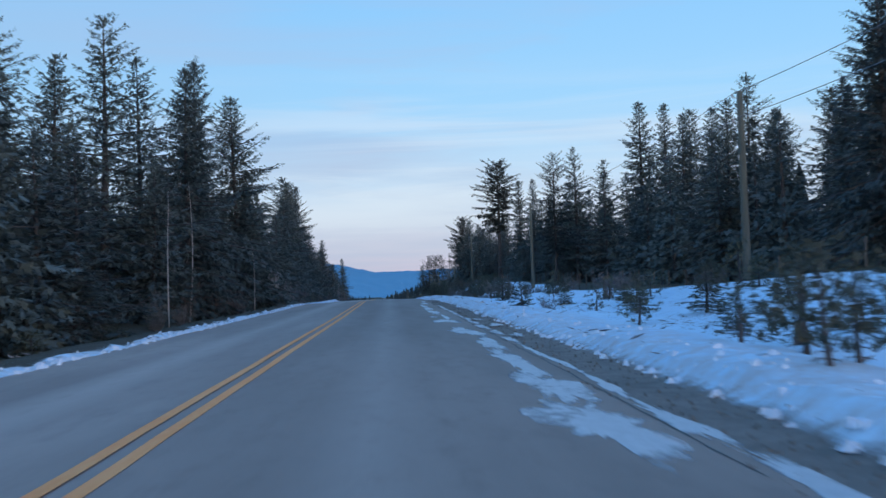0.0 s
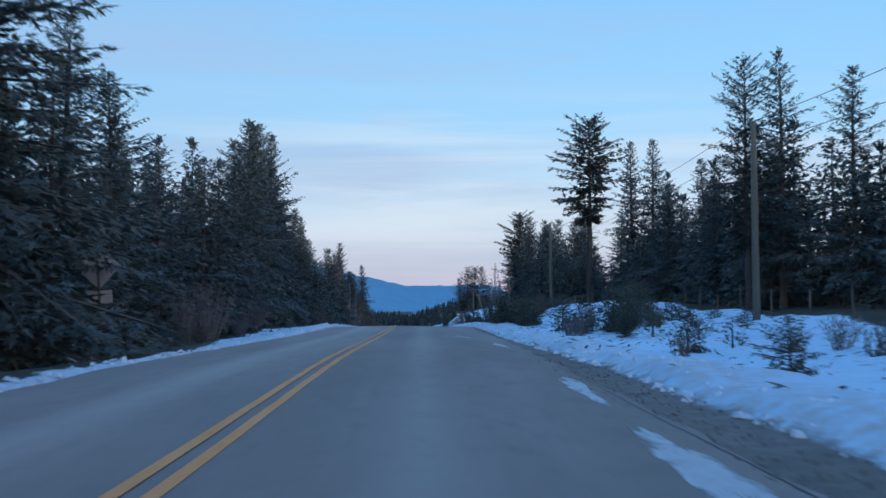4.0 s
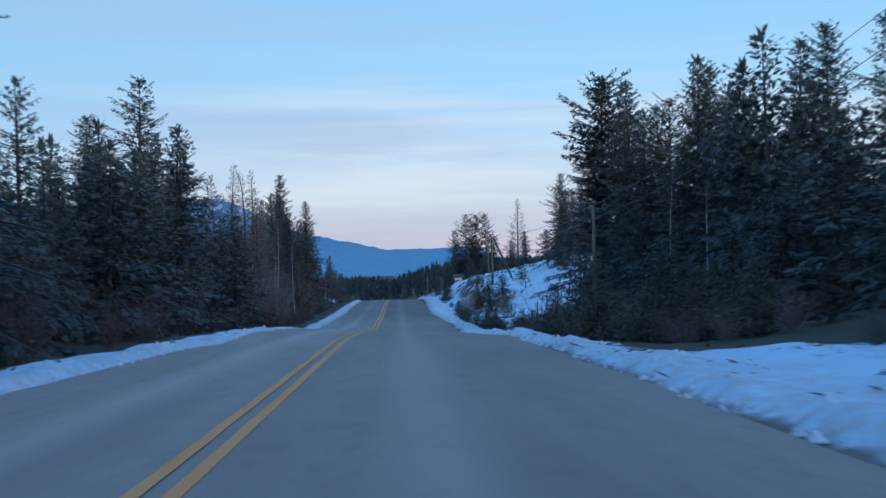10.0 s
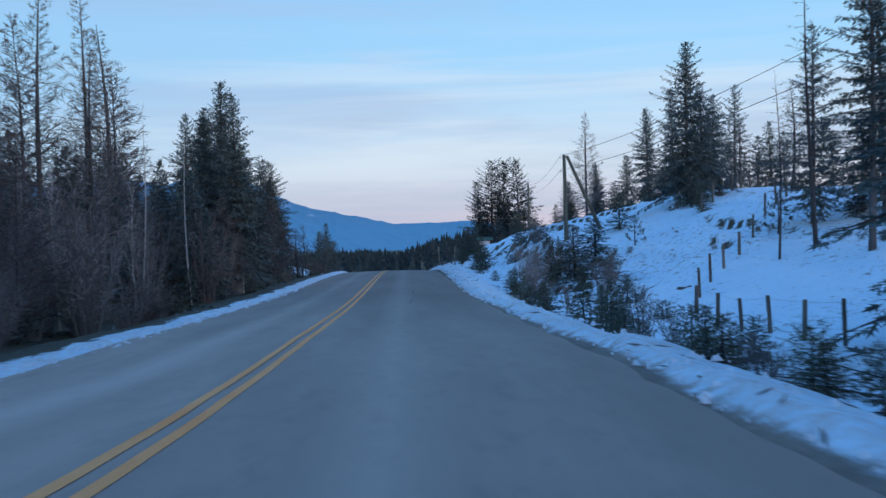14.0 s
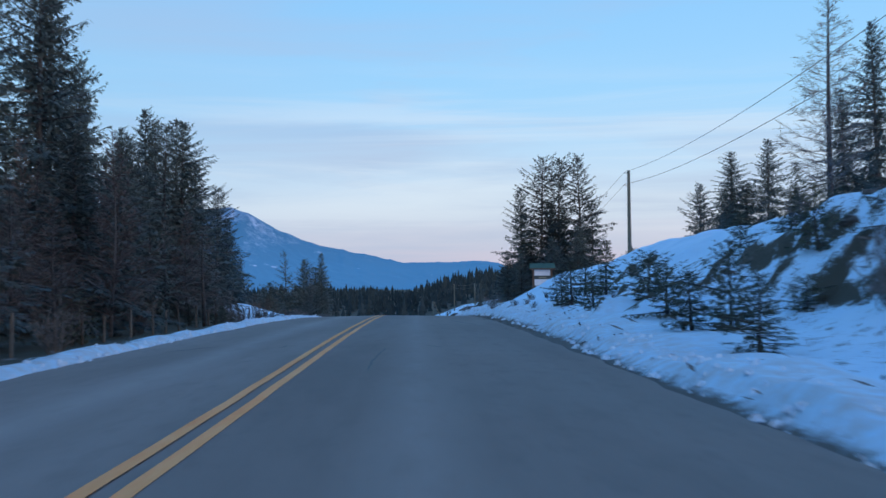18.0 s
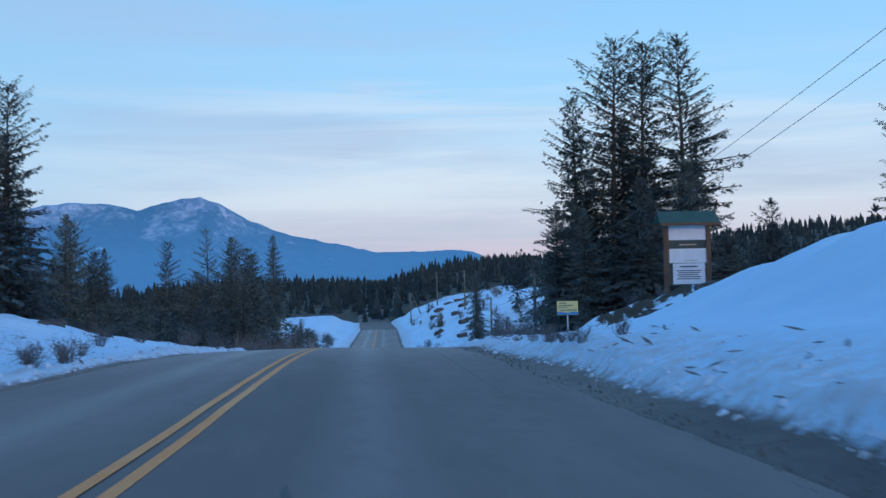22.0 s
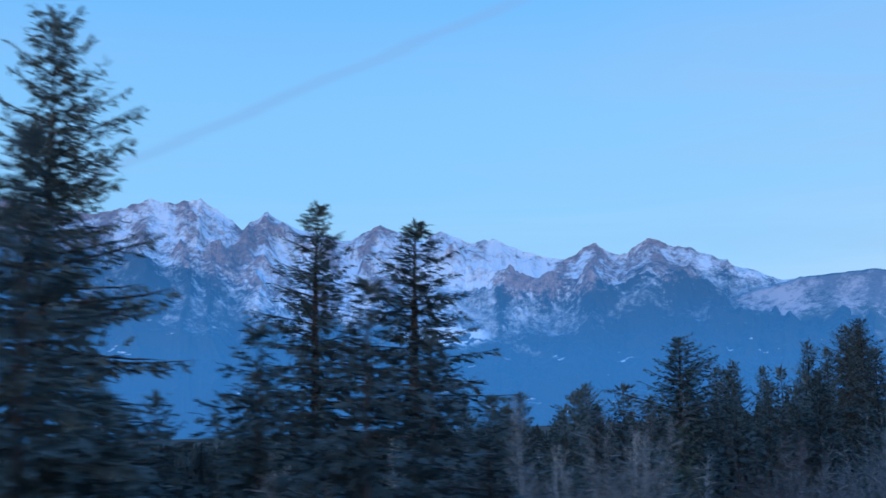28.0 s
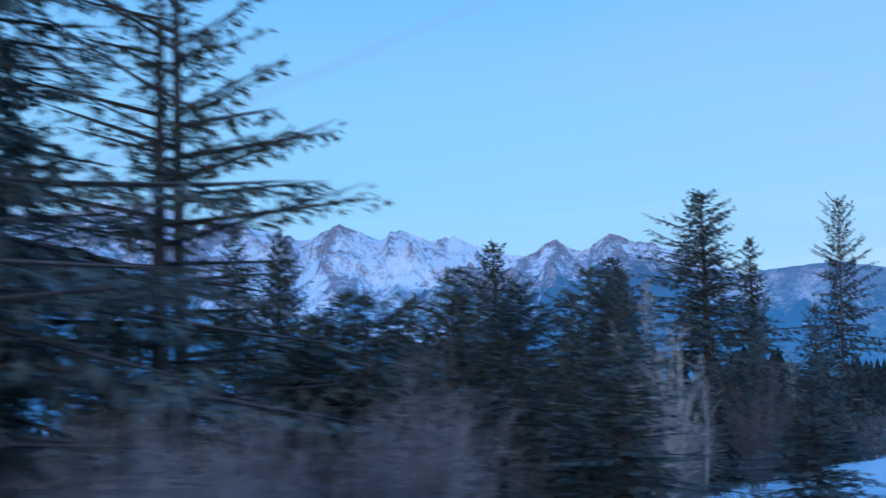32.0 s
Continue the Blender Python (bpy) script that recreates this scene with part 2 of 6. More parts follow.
def asphalt_material():
    m, n, l, p = mat("worn_asphalt", 0.82)
    uv = n.new("ShaderNodeUVMap")
    uv.uv_map = "lane"
    sep = n.new("ShaderNodeSeparateXYZ")
    l.new(uv.outputs[0], sep.inputs[0])
    # pale band of road salt between the wheel tracks of each lane
    side = math2(n, l, "ABSOLUTE", sep.outputs[0], 0.0)
    mid = math2(n, l, "ABSOLUTE", math2(n, l, "SUBTRACT", side, 1.95), 0.0)
    long, fine, grit = noise_fac(n, l, 0.5, 5, 0.6, "Object", (1, 0.12, 1)), noise_fac(n, l, 3.0, 5, 0.65, "Object", (1, 0.3, 1)), noise_fac(n, l, 60, 3)
    salt = math2(n, l, "MULTIPLY", spread(n, l, mid, 0.65, 0.05), spread(n, l, fine, 0.25, 0.75, 0.25, 1.0))
    base = blend(n, l, spread(n, l, long, 0.35, 0.65), (0.282, 0.220, 0.186), (0.388, 0.308, 0.264))
    base = blend(n, l, spread(n, l, fine, 0.5, 0.72, 0.0, 0.5), base, (0.234, 0.184, 0.160))
    base = blend(n, l, math2(n, l, "MULTIPLY", grit, 0.5), base, (0.17, 0.155, 0.145))
    col = blend(n, l, math2(n, l, "MULTIPLY", salt, 0.55), base, (0.50, 0.43, 0.385))
    # an older, darker stretch of paving, and a paler oncoming lane
    older = math2(n, l, "MULTIPLY", spread(n, l, sep.outputs[1], 265, 300), spread(n, l, sep.outputs[1], 425, 400))
    fresh = blend(n, l, spread(n, l, sep.outputs[1], 70, 140), (1.0, 1.0, 1.0), (1.18, 1.16, 1.15))
    col = blend(n, l, 1.0, col, blend(n, l, older, fresh, (0.74, 0.745, 0.76)), "MULTIPLY")
    col = blend(n, l, 1.0, col, blend(n, l, spread(n, l, sep.outputs[0], -0.6, 0.4), (1.2, 1.2, 1.2), (1.0, 1.0, 1.0)), "MULTIPLY")
    l.new(col, p.inputs["Base Color"])
    relief(n, l, p, grit, 0.25, 0.006)
    return m


def ice_material():
    """Thin packed ice, worn through to the asphalt in places and towards its rim."""
    m, n, l, p = mat("packed_road_ice", 0.45)
    at = n.new("ShaderNodeVertexColor")
    at.layer_name = "thick"
    sep = n.new("ShaderNodeSeparateColor")
    l.new(at.outputs["Color"], sep.inputs[0])
    big, fine = noise_fac(n, l, 1.6, 5, 0.65, "Object", (1, 0.45, 1)), noise_fac(n, l, 9.0, 4, 0.7, "Object", (1, 0.4, 1))
    both = math2(n, l, "ADD", math2(n, l, "MULTIPLY", big, 0.75), math2(n, l, "MULTIPLY", fine, 0.35))
    cover = spread(n, l, math2(n, l, "ADD", both, math2(n, l, "MULTIPLY", sep.outputs[0], 0.30)), 0.60, 0.80, 0.0, 0.92)
    l.new(blend(n, l, fine, (0.40, 0.41, 0.43), (0.70, 0.72, 0.76)), p.inputs["Base Color"])
    relief(n, l, p, both, 0.4, 0.02)
    clear, mixed = n.new("ShaderNodeBsdfTransparent"), n.new("ShaderNodeMixShader")
    l.new(cover, mixed.inputs[0])
    l.new(clear.outputs[0], mixed.inputs[1])
    l.new(p.outputs[0], mixed.inputs[2])
    l.new(mixed.outputs[0], n["Material Output"].inputs["Surface"])
    return m


def needle_material(name, a, b):
    m, n, l, p = mat(name, 0.75)
    info, geo = n.new("ShaderNodeObjectInfo"), n.new("ShaderNodeNewGeometry")
    col = blend(n, l, geo.outputs["Random Per Island"], a, b)
    tone = blend(n, l, info.outputs["Random"], (0.75, 0.77, 0.80), (1.22, 1.2, 1.14))
    l.new(blend(n, l, 1.0, col, tone, "MULTIPLY"), p.inputs["Base Color"])
    p.inputs["Specular IOR Level"].default_value = 0.15
    return m


M_GROUND, M_ROAD = ground_material(), asphalt_material()
M_YELLOW = two_tone("yellow_road_paint", (0.92, 0.31, 0.085), (0.95, 0.42, 0.16), 2.0, 0.7, 0.2, 0.003, (1, 0.2, 1))
M_TAR = two_tone("sealed_crack_tar", (0.03, 0.03, 0.032), (0.06, 0.06, 0.063), 5.0, 0.55)
M_ICE = ice_material()
M_FIR = needle_material("fir_needles", (0.080, 0.114, 0.120), (0.118, 0.158, 0.160))
# far trees: the dark blue of distance haze is put into the needle colour
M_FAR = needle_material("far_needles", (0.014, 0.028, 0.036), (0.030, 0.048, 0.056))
M_PINE = needle_material("pine_needles", (0.038, 0.054, 0.056), (0.064, 0.082, 0.080))
M_YOUNG = needle_material("young_needles", (0.070, 0.086, 0.070), (0.125, 0.142, 0.108))
M_TWIG = needle_material("bare_twigs", (0.098, 0.094, 0.096), (0.215, 0.208, 0.210))
M_GREY = needle_material("weathered_twigs", (0.150, 0.147, 0.150), (0.300, 0.296, 0.300))
M_RUST = needle_material("russet_twigs", (0.100, 0.083, 0.082), (0.185, 0.155, 0.150))
M_PALE = needle_material("pale_aspen_twigs", (0.28, 0.28, 0.28), (0.46, 0.46, 0.45))
M_PALE_BARK = two_tone("pale_aspen_bark", (0.34, 0.34, 0.33), (0.54, 0.53, 0.51), 3.0, 0.8, 0.2, 0.006)
M_BARK = two_tone("conifer_bark", (0.045, 0.045, 0.047), (0.105, 0.104, 0.106), 5.0, 0.9, 0.6, 0.03, (1, 1, 0.2), 0.3)
M_POLE = two_tone("weathered_pole_wood", (0.095, 0.100, 0.078), (0.175, 0.178, 0.140), 4.0, 0.85, 0.4, 0.01, (1, 1, 0.06), 0.15)
M_POST = two_tone("fence_post_wood", (0.07, 0.06, 0.05), (0.17, 0.15, 0.13), 5.0, 0.9, 0.5, 0.01, (1, 1, 0.15), 0.3)
M_WIRE = two_tone("aluminium_wire", (0.10, 0.10, 0.11), (0.16, 0.16, 0.17), 3.0, 0.5, 0.1, 0.001, (1, 1, 1), 0.0, 0.6)
M_STEEL = two_tone("galvanised_steel", (0.34, 0.36, 0.38), (0.50, 0.52, 0.54), 4.0, 0.5, 0.15, 0.003, (1, 1, 1), 0.0, 0.6)
M_SIGNBACK = two_tone("bare_aluminium_sheet", (0.36, 0.40, 0.44), (0.46, 0.50, 0.54), 2.5, 0.45, 0.1, 0.002, (1, 1, 1), 0.0, 0.35)
M_BOARD = two_tone("white_notice_board", (0.62, 0.64, 0.66), (0.76, 0.78, 0.80), 2.0, 0.6, 0.1, 0.002)
M_PRINT = two_tone("dark_print", (0.10, 0.10, 0.12), (0.18, 0.18, 0.20), 8.0, 0.7, 0.05, 0.001)
M_TAN = two_tone("tan_lettering", (0.40, 0.34, 0.22), (0.50, 0.44, 0.30), 6.0, 0.7, 0.05, 0.001)
M_PANEL = two_tone("dark_green_panel", (0.045, 0.06, 0.055), (0.075, 0.09, 0.08), 3.0, 0.7, 0.2, 0.004)
M_ROOF = two_tone("green_metal_roof", (0.03, 0.075, 0.06), (0.045, 0.105, 0.085), 3.0, 0.45, 0.2, 0.004)
M_TIMBER = two_tone("brown_stained_timber", (0.09, 0.052, 0.035), (0.17, 0.105, 0.07), 5.0, 0.8, 0.4, 0.006, (1, 1, 0.2), 0.1)
M_SIGNYEL = two_tone("pale_yellow_sign", (0.62, 0.55, 0.20), (0.74, 0.68, 0.30), 2.0, 0.5, 0.05, 0.001)
M_SIGNBLUE = two_tone("blue_sign_band", (0.03, 0.20, 0.48), (0.06, 0.28, 0.60), 2.0, 0.5, 0.05, 0.001)
M_BOARDS = two_tone("weathered_board_wood", (0.12, 0.12, 0.12), (0.22, 0.22, 0.21), 4.0, 0.85, 0.4, 0.006, (1, 1, 0.1), 0.2)
M_ROCK = two_tone("lichened_rock", (0.035, 0.033, 0.032), (0.15, 0.14, 0.13), 2.0, 0.9, 0.8, 0.06)
# clods carry a paler share of the same sky blue
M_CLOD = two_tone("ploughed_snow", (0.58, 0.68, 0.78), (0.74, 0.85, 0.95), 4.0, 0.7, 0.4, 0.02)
M_GRIT = two_tone("road_gravel", (0.07, 0.062, 0.055), (0.22, 0.20, 0.18), 3.0, 0.85, 0.3, 0.01)
M_CERAMIC = two_tone("grey_insulator", (0.30, 0.30, 0.32), (0.42, 0.42, 0.44), 5.0, 0.3)


# ---- mesh helpers ----
def mesh_of(name, verts, faces, material, smooth=False):
    me = bpy.data.meshes.new(name)
    me.from_pydata([tuple(v) for v in verts], [], faces)
    me.materials.append(material)
    if smooth:
        me.polygons.foreach_set("use_smooth", [True] * len(me.polygons))
    me.update()
    return me


def part(name, me, parent, label="", kind="", m=None):
    ob = new(name, me)
    ob.parent = parent
    if m is not None:
        ob.matrix_basis = m
    return tagged(ob, label, kind=kind)


def thing(name, m, label, category, group="", kind=""):
    ob = new(name)
    ob.matrix_basis = m
    ob.empty_display_size = 0.3
    return tagged(ob, label, category, group, kind)


class Soup:
    """Collects vertices and faces for one mesh."""

    def __init__(self):
        self.v, self.f = [], []

    def tube(self, pts, radii, sides=6, cap=True):
        base = len(self.v)
        pts = [Vector(p) for p in pts]
        for i, p in enumerate(pts):
            d = (pts[min(i + 1, len(pts) - 1)] - pts[max(i - 1, 0)]).normalized()
            a = d.cross(Vector((0.31, 0.95, 0.12)) if abs(d.z) > 0.5 else Vector((0, 0, 1))).normalized()
            b = d.cross(a)
            for k in range(sides):
                t = 2 * math.pi * k / sides
                self.v.append(p + radii[i] * (math.cos(t) * a + math.sin(t) * b))
        for i in range(len(pts) - 1):
            for k in range(sides):
                k2 = (k + 1) % sides
                self.f.append((base + i * sides + k, base + i * sides + k2, base + (i + 1) * sides + k2, base + (i + 1) * sides + k))
        if cap:
            self.f.append(tuple(base + k for k in range(sides))[::-1])
            self.f.append(tuple(base + (len(pts) - 1) * sides + k for k in range(sides)))

    def blade(self, p, d, length, width, side):
        """A narrow lozenge: one needle-clad twig."""
        b = len(self.v)
        m = p + d * (length * 0.45)
        s = side * (width * 0.5)
        self.v += [p, m + s, p + d * length, m - s]
        self.f.append((b, b + 1, b + 2, b + 3))

    def spray(self, p, d, across, length, fan, slim):
        """A twig with side twigs: a fan of narrow triangles."""
        for k in range(fan):
            s = (k - (fan - 1) / 2) / max(1, (fan - 1) / 2)
            a = s * 0.95
            way = d * math.cos(a) + across * math.sin(a)
            q = p + d * (length * 0.30 * (1 - abs(s)))
            half = (across * math.cos(a) - d * math.sin(a)) * (length * slim * 0.5)
            ln = length * (0.72 - 0.26 * abs(s))
            b = len(self.v)
            self.v += [q - half, q + half, q + way * ln]
            self.f.append((b, b + 1, b + 2))

    def feather(self, p, d, across, length, width):
        """A needle-clad twig: one narrow lozenge with two pairs of side twigs."""
        b = len(self.v)
        h = across * (width * 0.5)
        m = p + d * (length * 0.5)
        self.v += [p, m + h, p + d * length, m - h]
        self.f.append((b, b + 1, b + 2, b + 3))
        for q, k in ((0.22, 0.46), (0.52, 0.34)):
            c, g = p + d * (length * q), d * (width * 0.42)
            for sg in (-1, 1):
                b = len(self.v)
                self.v += [c - g, c + g, c + (d * 0.62 + across * (0.78 * sg)) * (length * k)]
                self.f.append((b, b + 1, b + 2))

    def box(self, lo, hi, bevel=0.0):
        b = len(self.v)
        (x0, y0, z0), (x1, y1, z1) = lo, hi
        if bevel <= 0:
            self.v += [Vector(p) for p in ((x0, y0, z0), (x1, y0, z0), (x1, y1, z0), (x0, y1, z0), (x0, y0, z1), (x1, y0, z1), (x1, y1, z1), (x0, y1, z1))]
            self.f += [tuple(b + i for i in q) for q in ((3, 2, 1, 0), (4, 5, 6, 7), (0, 1, 5, 4), (1, 2, 6, 5), (2, 3, 7, 6), (3, 0, 4, 7))]
            return
        bm = bmesh.new()
        bmesh.ops.create_cube(bm, size=1.0)
        for v in bm.verts:
            v.co = Vector(((x0 + x1) / 2 + v.co.x * (x1 - x0), (y0 + y1) / 2 + v.co.y * (y1 - y0), (z0 + z1) / 2 + v.co.z * (z1 - z0)))
        bmesh.ops.bevel(bm, geom=bm.edges[:], offset=bevel, segments=1, affect="EDGES")
        bm.verts.index_update()
        self.v += [v.co.copy() for v in bm.verts]
        self.f += [tuple(b + v.index for v in f.verts) for f in bm.faces]
        bm.free()

    def done(self, name, material, smooth=False):
        return mesh_of(name, self.v, self.f, material, smooth)

# ---- the lie of the land ----
# the road's middle line: y, x and height
ROAD_Y = (-60, 0, 25, 50, 94, 127, 153, 180, 206, 223, 240, 248, 282, 300, 327, 345, 362, 379, 396, 412, 428, 444, 452, 483, 498, 514, 530, 560, 610, 660, 738, 800, 900)
ROAD_Z = (-0.5, 0.26, 0.62, 0.95, 1.58, 1.61, 1.78, 1.52, 1.19, 0.69, 0.05, -0.26, -0.62, -0.64, -0.49, -0.40, -0.40, -0.53, -0.84, -1.16, -1.75,
          -2.67, -3.12, -5.0, -6.0, -7.2, -8.3, -10.0, -11.6, -12.2, -12.6, -15.0, -20.0)
LINE_Y = (-60, 0, 44, 110, 131, 147, 164, 198, 211, 231, 252, 270, 305, 334, 372, 387, 404, 436, 452, 540, 738, 900)
LINE_X = (-2.2, -2.18, -1.95, -1.72, -1.64, -1.58, -1.72, -1.82, -1.89, -1.95, -1.79, -1.85, -1.96, -2.0, -1.98, -2.1, -2.55, -3.08, -3.05, -3.3, -4.0, -9.0)
_yy = np.arange(-60, 900, 1.0)
_ker = np.hanning(19) / np.hanning(19).sum()
_zz = np.convolve(np.pad(np.interp(_yy, ROAD_Y, ROAD_Z), 9, mode="edge"), _ker, "valid")
_xx = np.convolve(np.pad(np.interp(_yy, LINE_Y, LINE_X), 9, mode="edge"), _ker, "valid")


def road_z(y):
    return np.interp(y, _yy, _zz)


def road_x(y):
    return np.interp(y, _yy, _xx)


def cross(y, u):
    """The road's crown and its cant: how far its surface at the offset u lies off the middle line's height."""
    cant = np.interp(y, (205, 212, 222, 242, 250, 258, 270), (0, -0.01, 0.05, 0.075, 0.04, -0.02, 0))
    return -0.02 * np.minimum(np.abs(u), 6) + cant * np.where(np.asarray(u) < 0, np.minimum(-np.asarray(u), 6), -0.4 * np.minimum(u, 6))


# heights over the road at 9, 15, 25 and 45 m to the right of the middle line
RIGHT = ((-60, .3, 1.5, 2, 3), (20, .2, 1.1, 1.6, 2.2), (45, .15, .9, 1.4, 2), (60, .1, .3, .5, 1), (110, 0, .3, .6, 1), (135, 0, .6, 1, 1.2),
         (150, .2, 1.6, 1.8, 1.5), (190, .4, 1.6, 2, 1.5), (199, .2, 1.3, 1.7, 1.3), (208, -.4, .5, 1.2, 1), (216, -.5, .2, .8, 1), (232, -.6, -.3, .3, .5), (255, -.9, -1, -.5, .5))
RIGHT += ((290, -1.2, -1.1, .5, 3), (315, -.5, 1, 4, 6.5), (330, .3, 3, 5.5, 6.5), (345, .8, 3.6, 5.6, 6.5), (380, 1.2, 4.0, 5.8, 6.6), (400, 1.0, 3.5, 5.6, 6.3),
          (410, .75, 3.1, 5.7, 6.6), (420, .45, 2.4, 5.9, 7), (429, .3, 1.5, 5.0, 6.5), (436, .3, 1.1, 3.4, 5), (450, .2, .6, 1, 3), (470, -.6, -.8, 0, 2))
RIGHT += ((520, -2, -2.5, -2, 2), (570, -1, -1, 1, 5), (620, 1, 4, 8, 10), (660, 3, 8, 10, 12), (700, 2, 6, 9, 12), (900, 2, 4, 8, 12))
LEFT = ((-60, -.5, -.3, .2, .5), (120, -.5, -.3, .2, .5), (150, -.1, 0, .2, .5), (215, -.2, 0, .2, .5), (240, -.7, -.5, 0, .5), (370, -.5, -.3, 0, .5), (415, -.4, -.2, -.2, -.5), (424, .1, .8, .4, -1), (432, .7, 1.9, 1.2, -1), (440, .9, 2.2, 1.0, -2), (450, .5, 1.5, -.5, -4), (460, -.4, -.6, -3, -6))
LEFT += ((470, -1.5, -3, -5, -8), (540, -1, -2, -4, -8), (560, -.5, -1, -3, -8), (600, 1, 2, 0, -6), (680, 1, 3, 2, 0), (900, 1, 3, 3, 3))


def fbm(x, y, scale, octaves=4, seed=0):
    """Soft value noise, summed over octaves; about -1 to 1."""
    out, amp, total = 0.0, 1.0, 0.0
    for o in range(octaves):
        gx, gy = np.asarray(x) / scale + 17.3 * o + seed, np.asarray(y) / scale - 9.1 * o + seed * 1.7
        ix, iy = np.floor(gx), np.floor(gy)
        fx, fy = gx - ix, gy - iy
        fx, fy = fx * fx * (3 - 2 * fx), fy * fy * (3 - 2 * fy)

        def h(a, b):
            s = np.sin(a * 127.1 + b * 311.7 + o * 74.7) * 43758.5453
            return (s - np.floor(s)) * 2 - 1
        out = out + amp * ((h(ix, iy) * (1 - fx) + h(ix + 1, iy) * fx) * (1 - fy) + (h(ix, iy + 1) * (1 - fx) + h(ix + 1, iy + 1) * fx) * fy)
        total += amp
        amp, scale = amp * 0.5, scale * 0.5
    return out / total * 1.4


def snow_edge(y, right):
    """How far from the middle line the ploughed snow begins."""
    if right:
        e = np.interp(y, (-20, 40, 75, 95, 130, 165, 176, 235, 250, 300, 330, 350, 412, 420, 438, 470, 560), (5.7, 5.9, 6.0, 5.75, 5.85, 5.85, 5.45, 5.5, 5.75, 5.4, 5.6, 6.0, 6.15, 6.3, 7.1, 7.0, 6.0))
    else:
        e = np.interp(y, (-20, 60, 130, 175, 205, 262, 315, 350, 388, 445, 470, 560), (4.4, 4.4, 4.5, 4.65, 4.35, 4.15, 4.2, 4.4, 4.9, 5.6, 6.0, 5.0))
    return e + 0.16 * fbm(y, 0 * y + (3 if right else 8), 3.0, 3) + 0.12 * fbm(y, 0 * y, 14, 2, 5)


# breaks of the turf on the cut bank, from end to end, with the higher side on the right hand
BREAKS = ((10.0, 340.9, 9.5, 343.7), (10.6, 339.8, 10.2, 340.7), (10.3, 335.6, 9.4, 335.8), (8.4, 337.8, 9.5, 339.1), (8.0, 342.9, 9.1, 344.9),
          (6.9, 350.5, 9.9, 355.4), (6.1, 342.3, 8.5, 345.8), (10.1, 359.3, 9.1, 363.9), (5.3, 343.8, 8.0, 348.4),
          (9.7, 424.4, 7.4, 422.4), (11.6, 424.6, 10.3, 425.2))


def ledges(d, x, y):
    """Eroded steps that run slantwise down the cut bank: their relief, and where bare soil shows."""
    there = np.clip((y - 300) / 8, 0, 1) * np.clip((356 - y) / 8, 0, 1) * np.clip((d - 9.5) / 1.5, 0, 1) * np.clip((27 - d) / 4, 0, 1)
    ph = (d * 0.55 + (y - 330) * 0.16 + 0.75 * fbm(x, y, 6.0, 3, 13)) / 1.75
    saw = ph - np.floor(ph)
    step = np.where(saw < 0.8, 0.5 - saw / 0.8, (saw - 0.8) / 0.2 - 0.5)
    strong = np.clip(fbm(x, y, 7.5, 2, 14) * 1.7 + 0.2, 0, 1)
    soil = there * strong * np.clip(1 - np.abs(saw - 0.88) / 0.13, 0, 1)
    lift = 0.6 * there * (0.3 + 0.7 * strong) * step
    for ax, ay, bx, by in BREAKS:
        ln = math.hypot(bx - ax, by - ay)
        ux, uy = (bx - ax) / ln, (by - ay) / ln
        wob = 0.22 * fbm(x, y, 1.3, 2, 15)
        along, off = (x - (ax + bx) / 2) * ux + (y - (ay + by) / 2) * uy, (x - (ax + bx) / 2) * uy - (y - (ay + by) / 2) * ux + wob
        ends = np.clip((ln / 2 + 0.7 - np.abs(along)) / 0.9, 0, 1)
        lift = lift + 0.5 * ends * np.clip(1 + off / 0.35, 0, 1) * np.clip(1 - off / 1.8, 0, 1)
        soil = np.maximum(soil, ends * np.clip(1.25 - np.abs(off + 0.12) / 0.36, 0, 1))
    return lift, soil


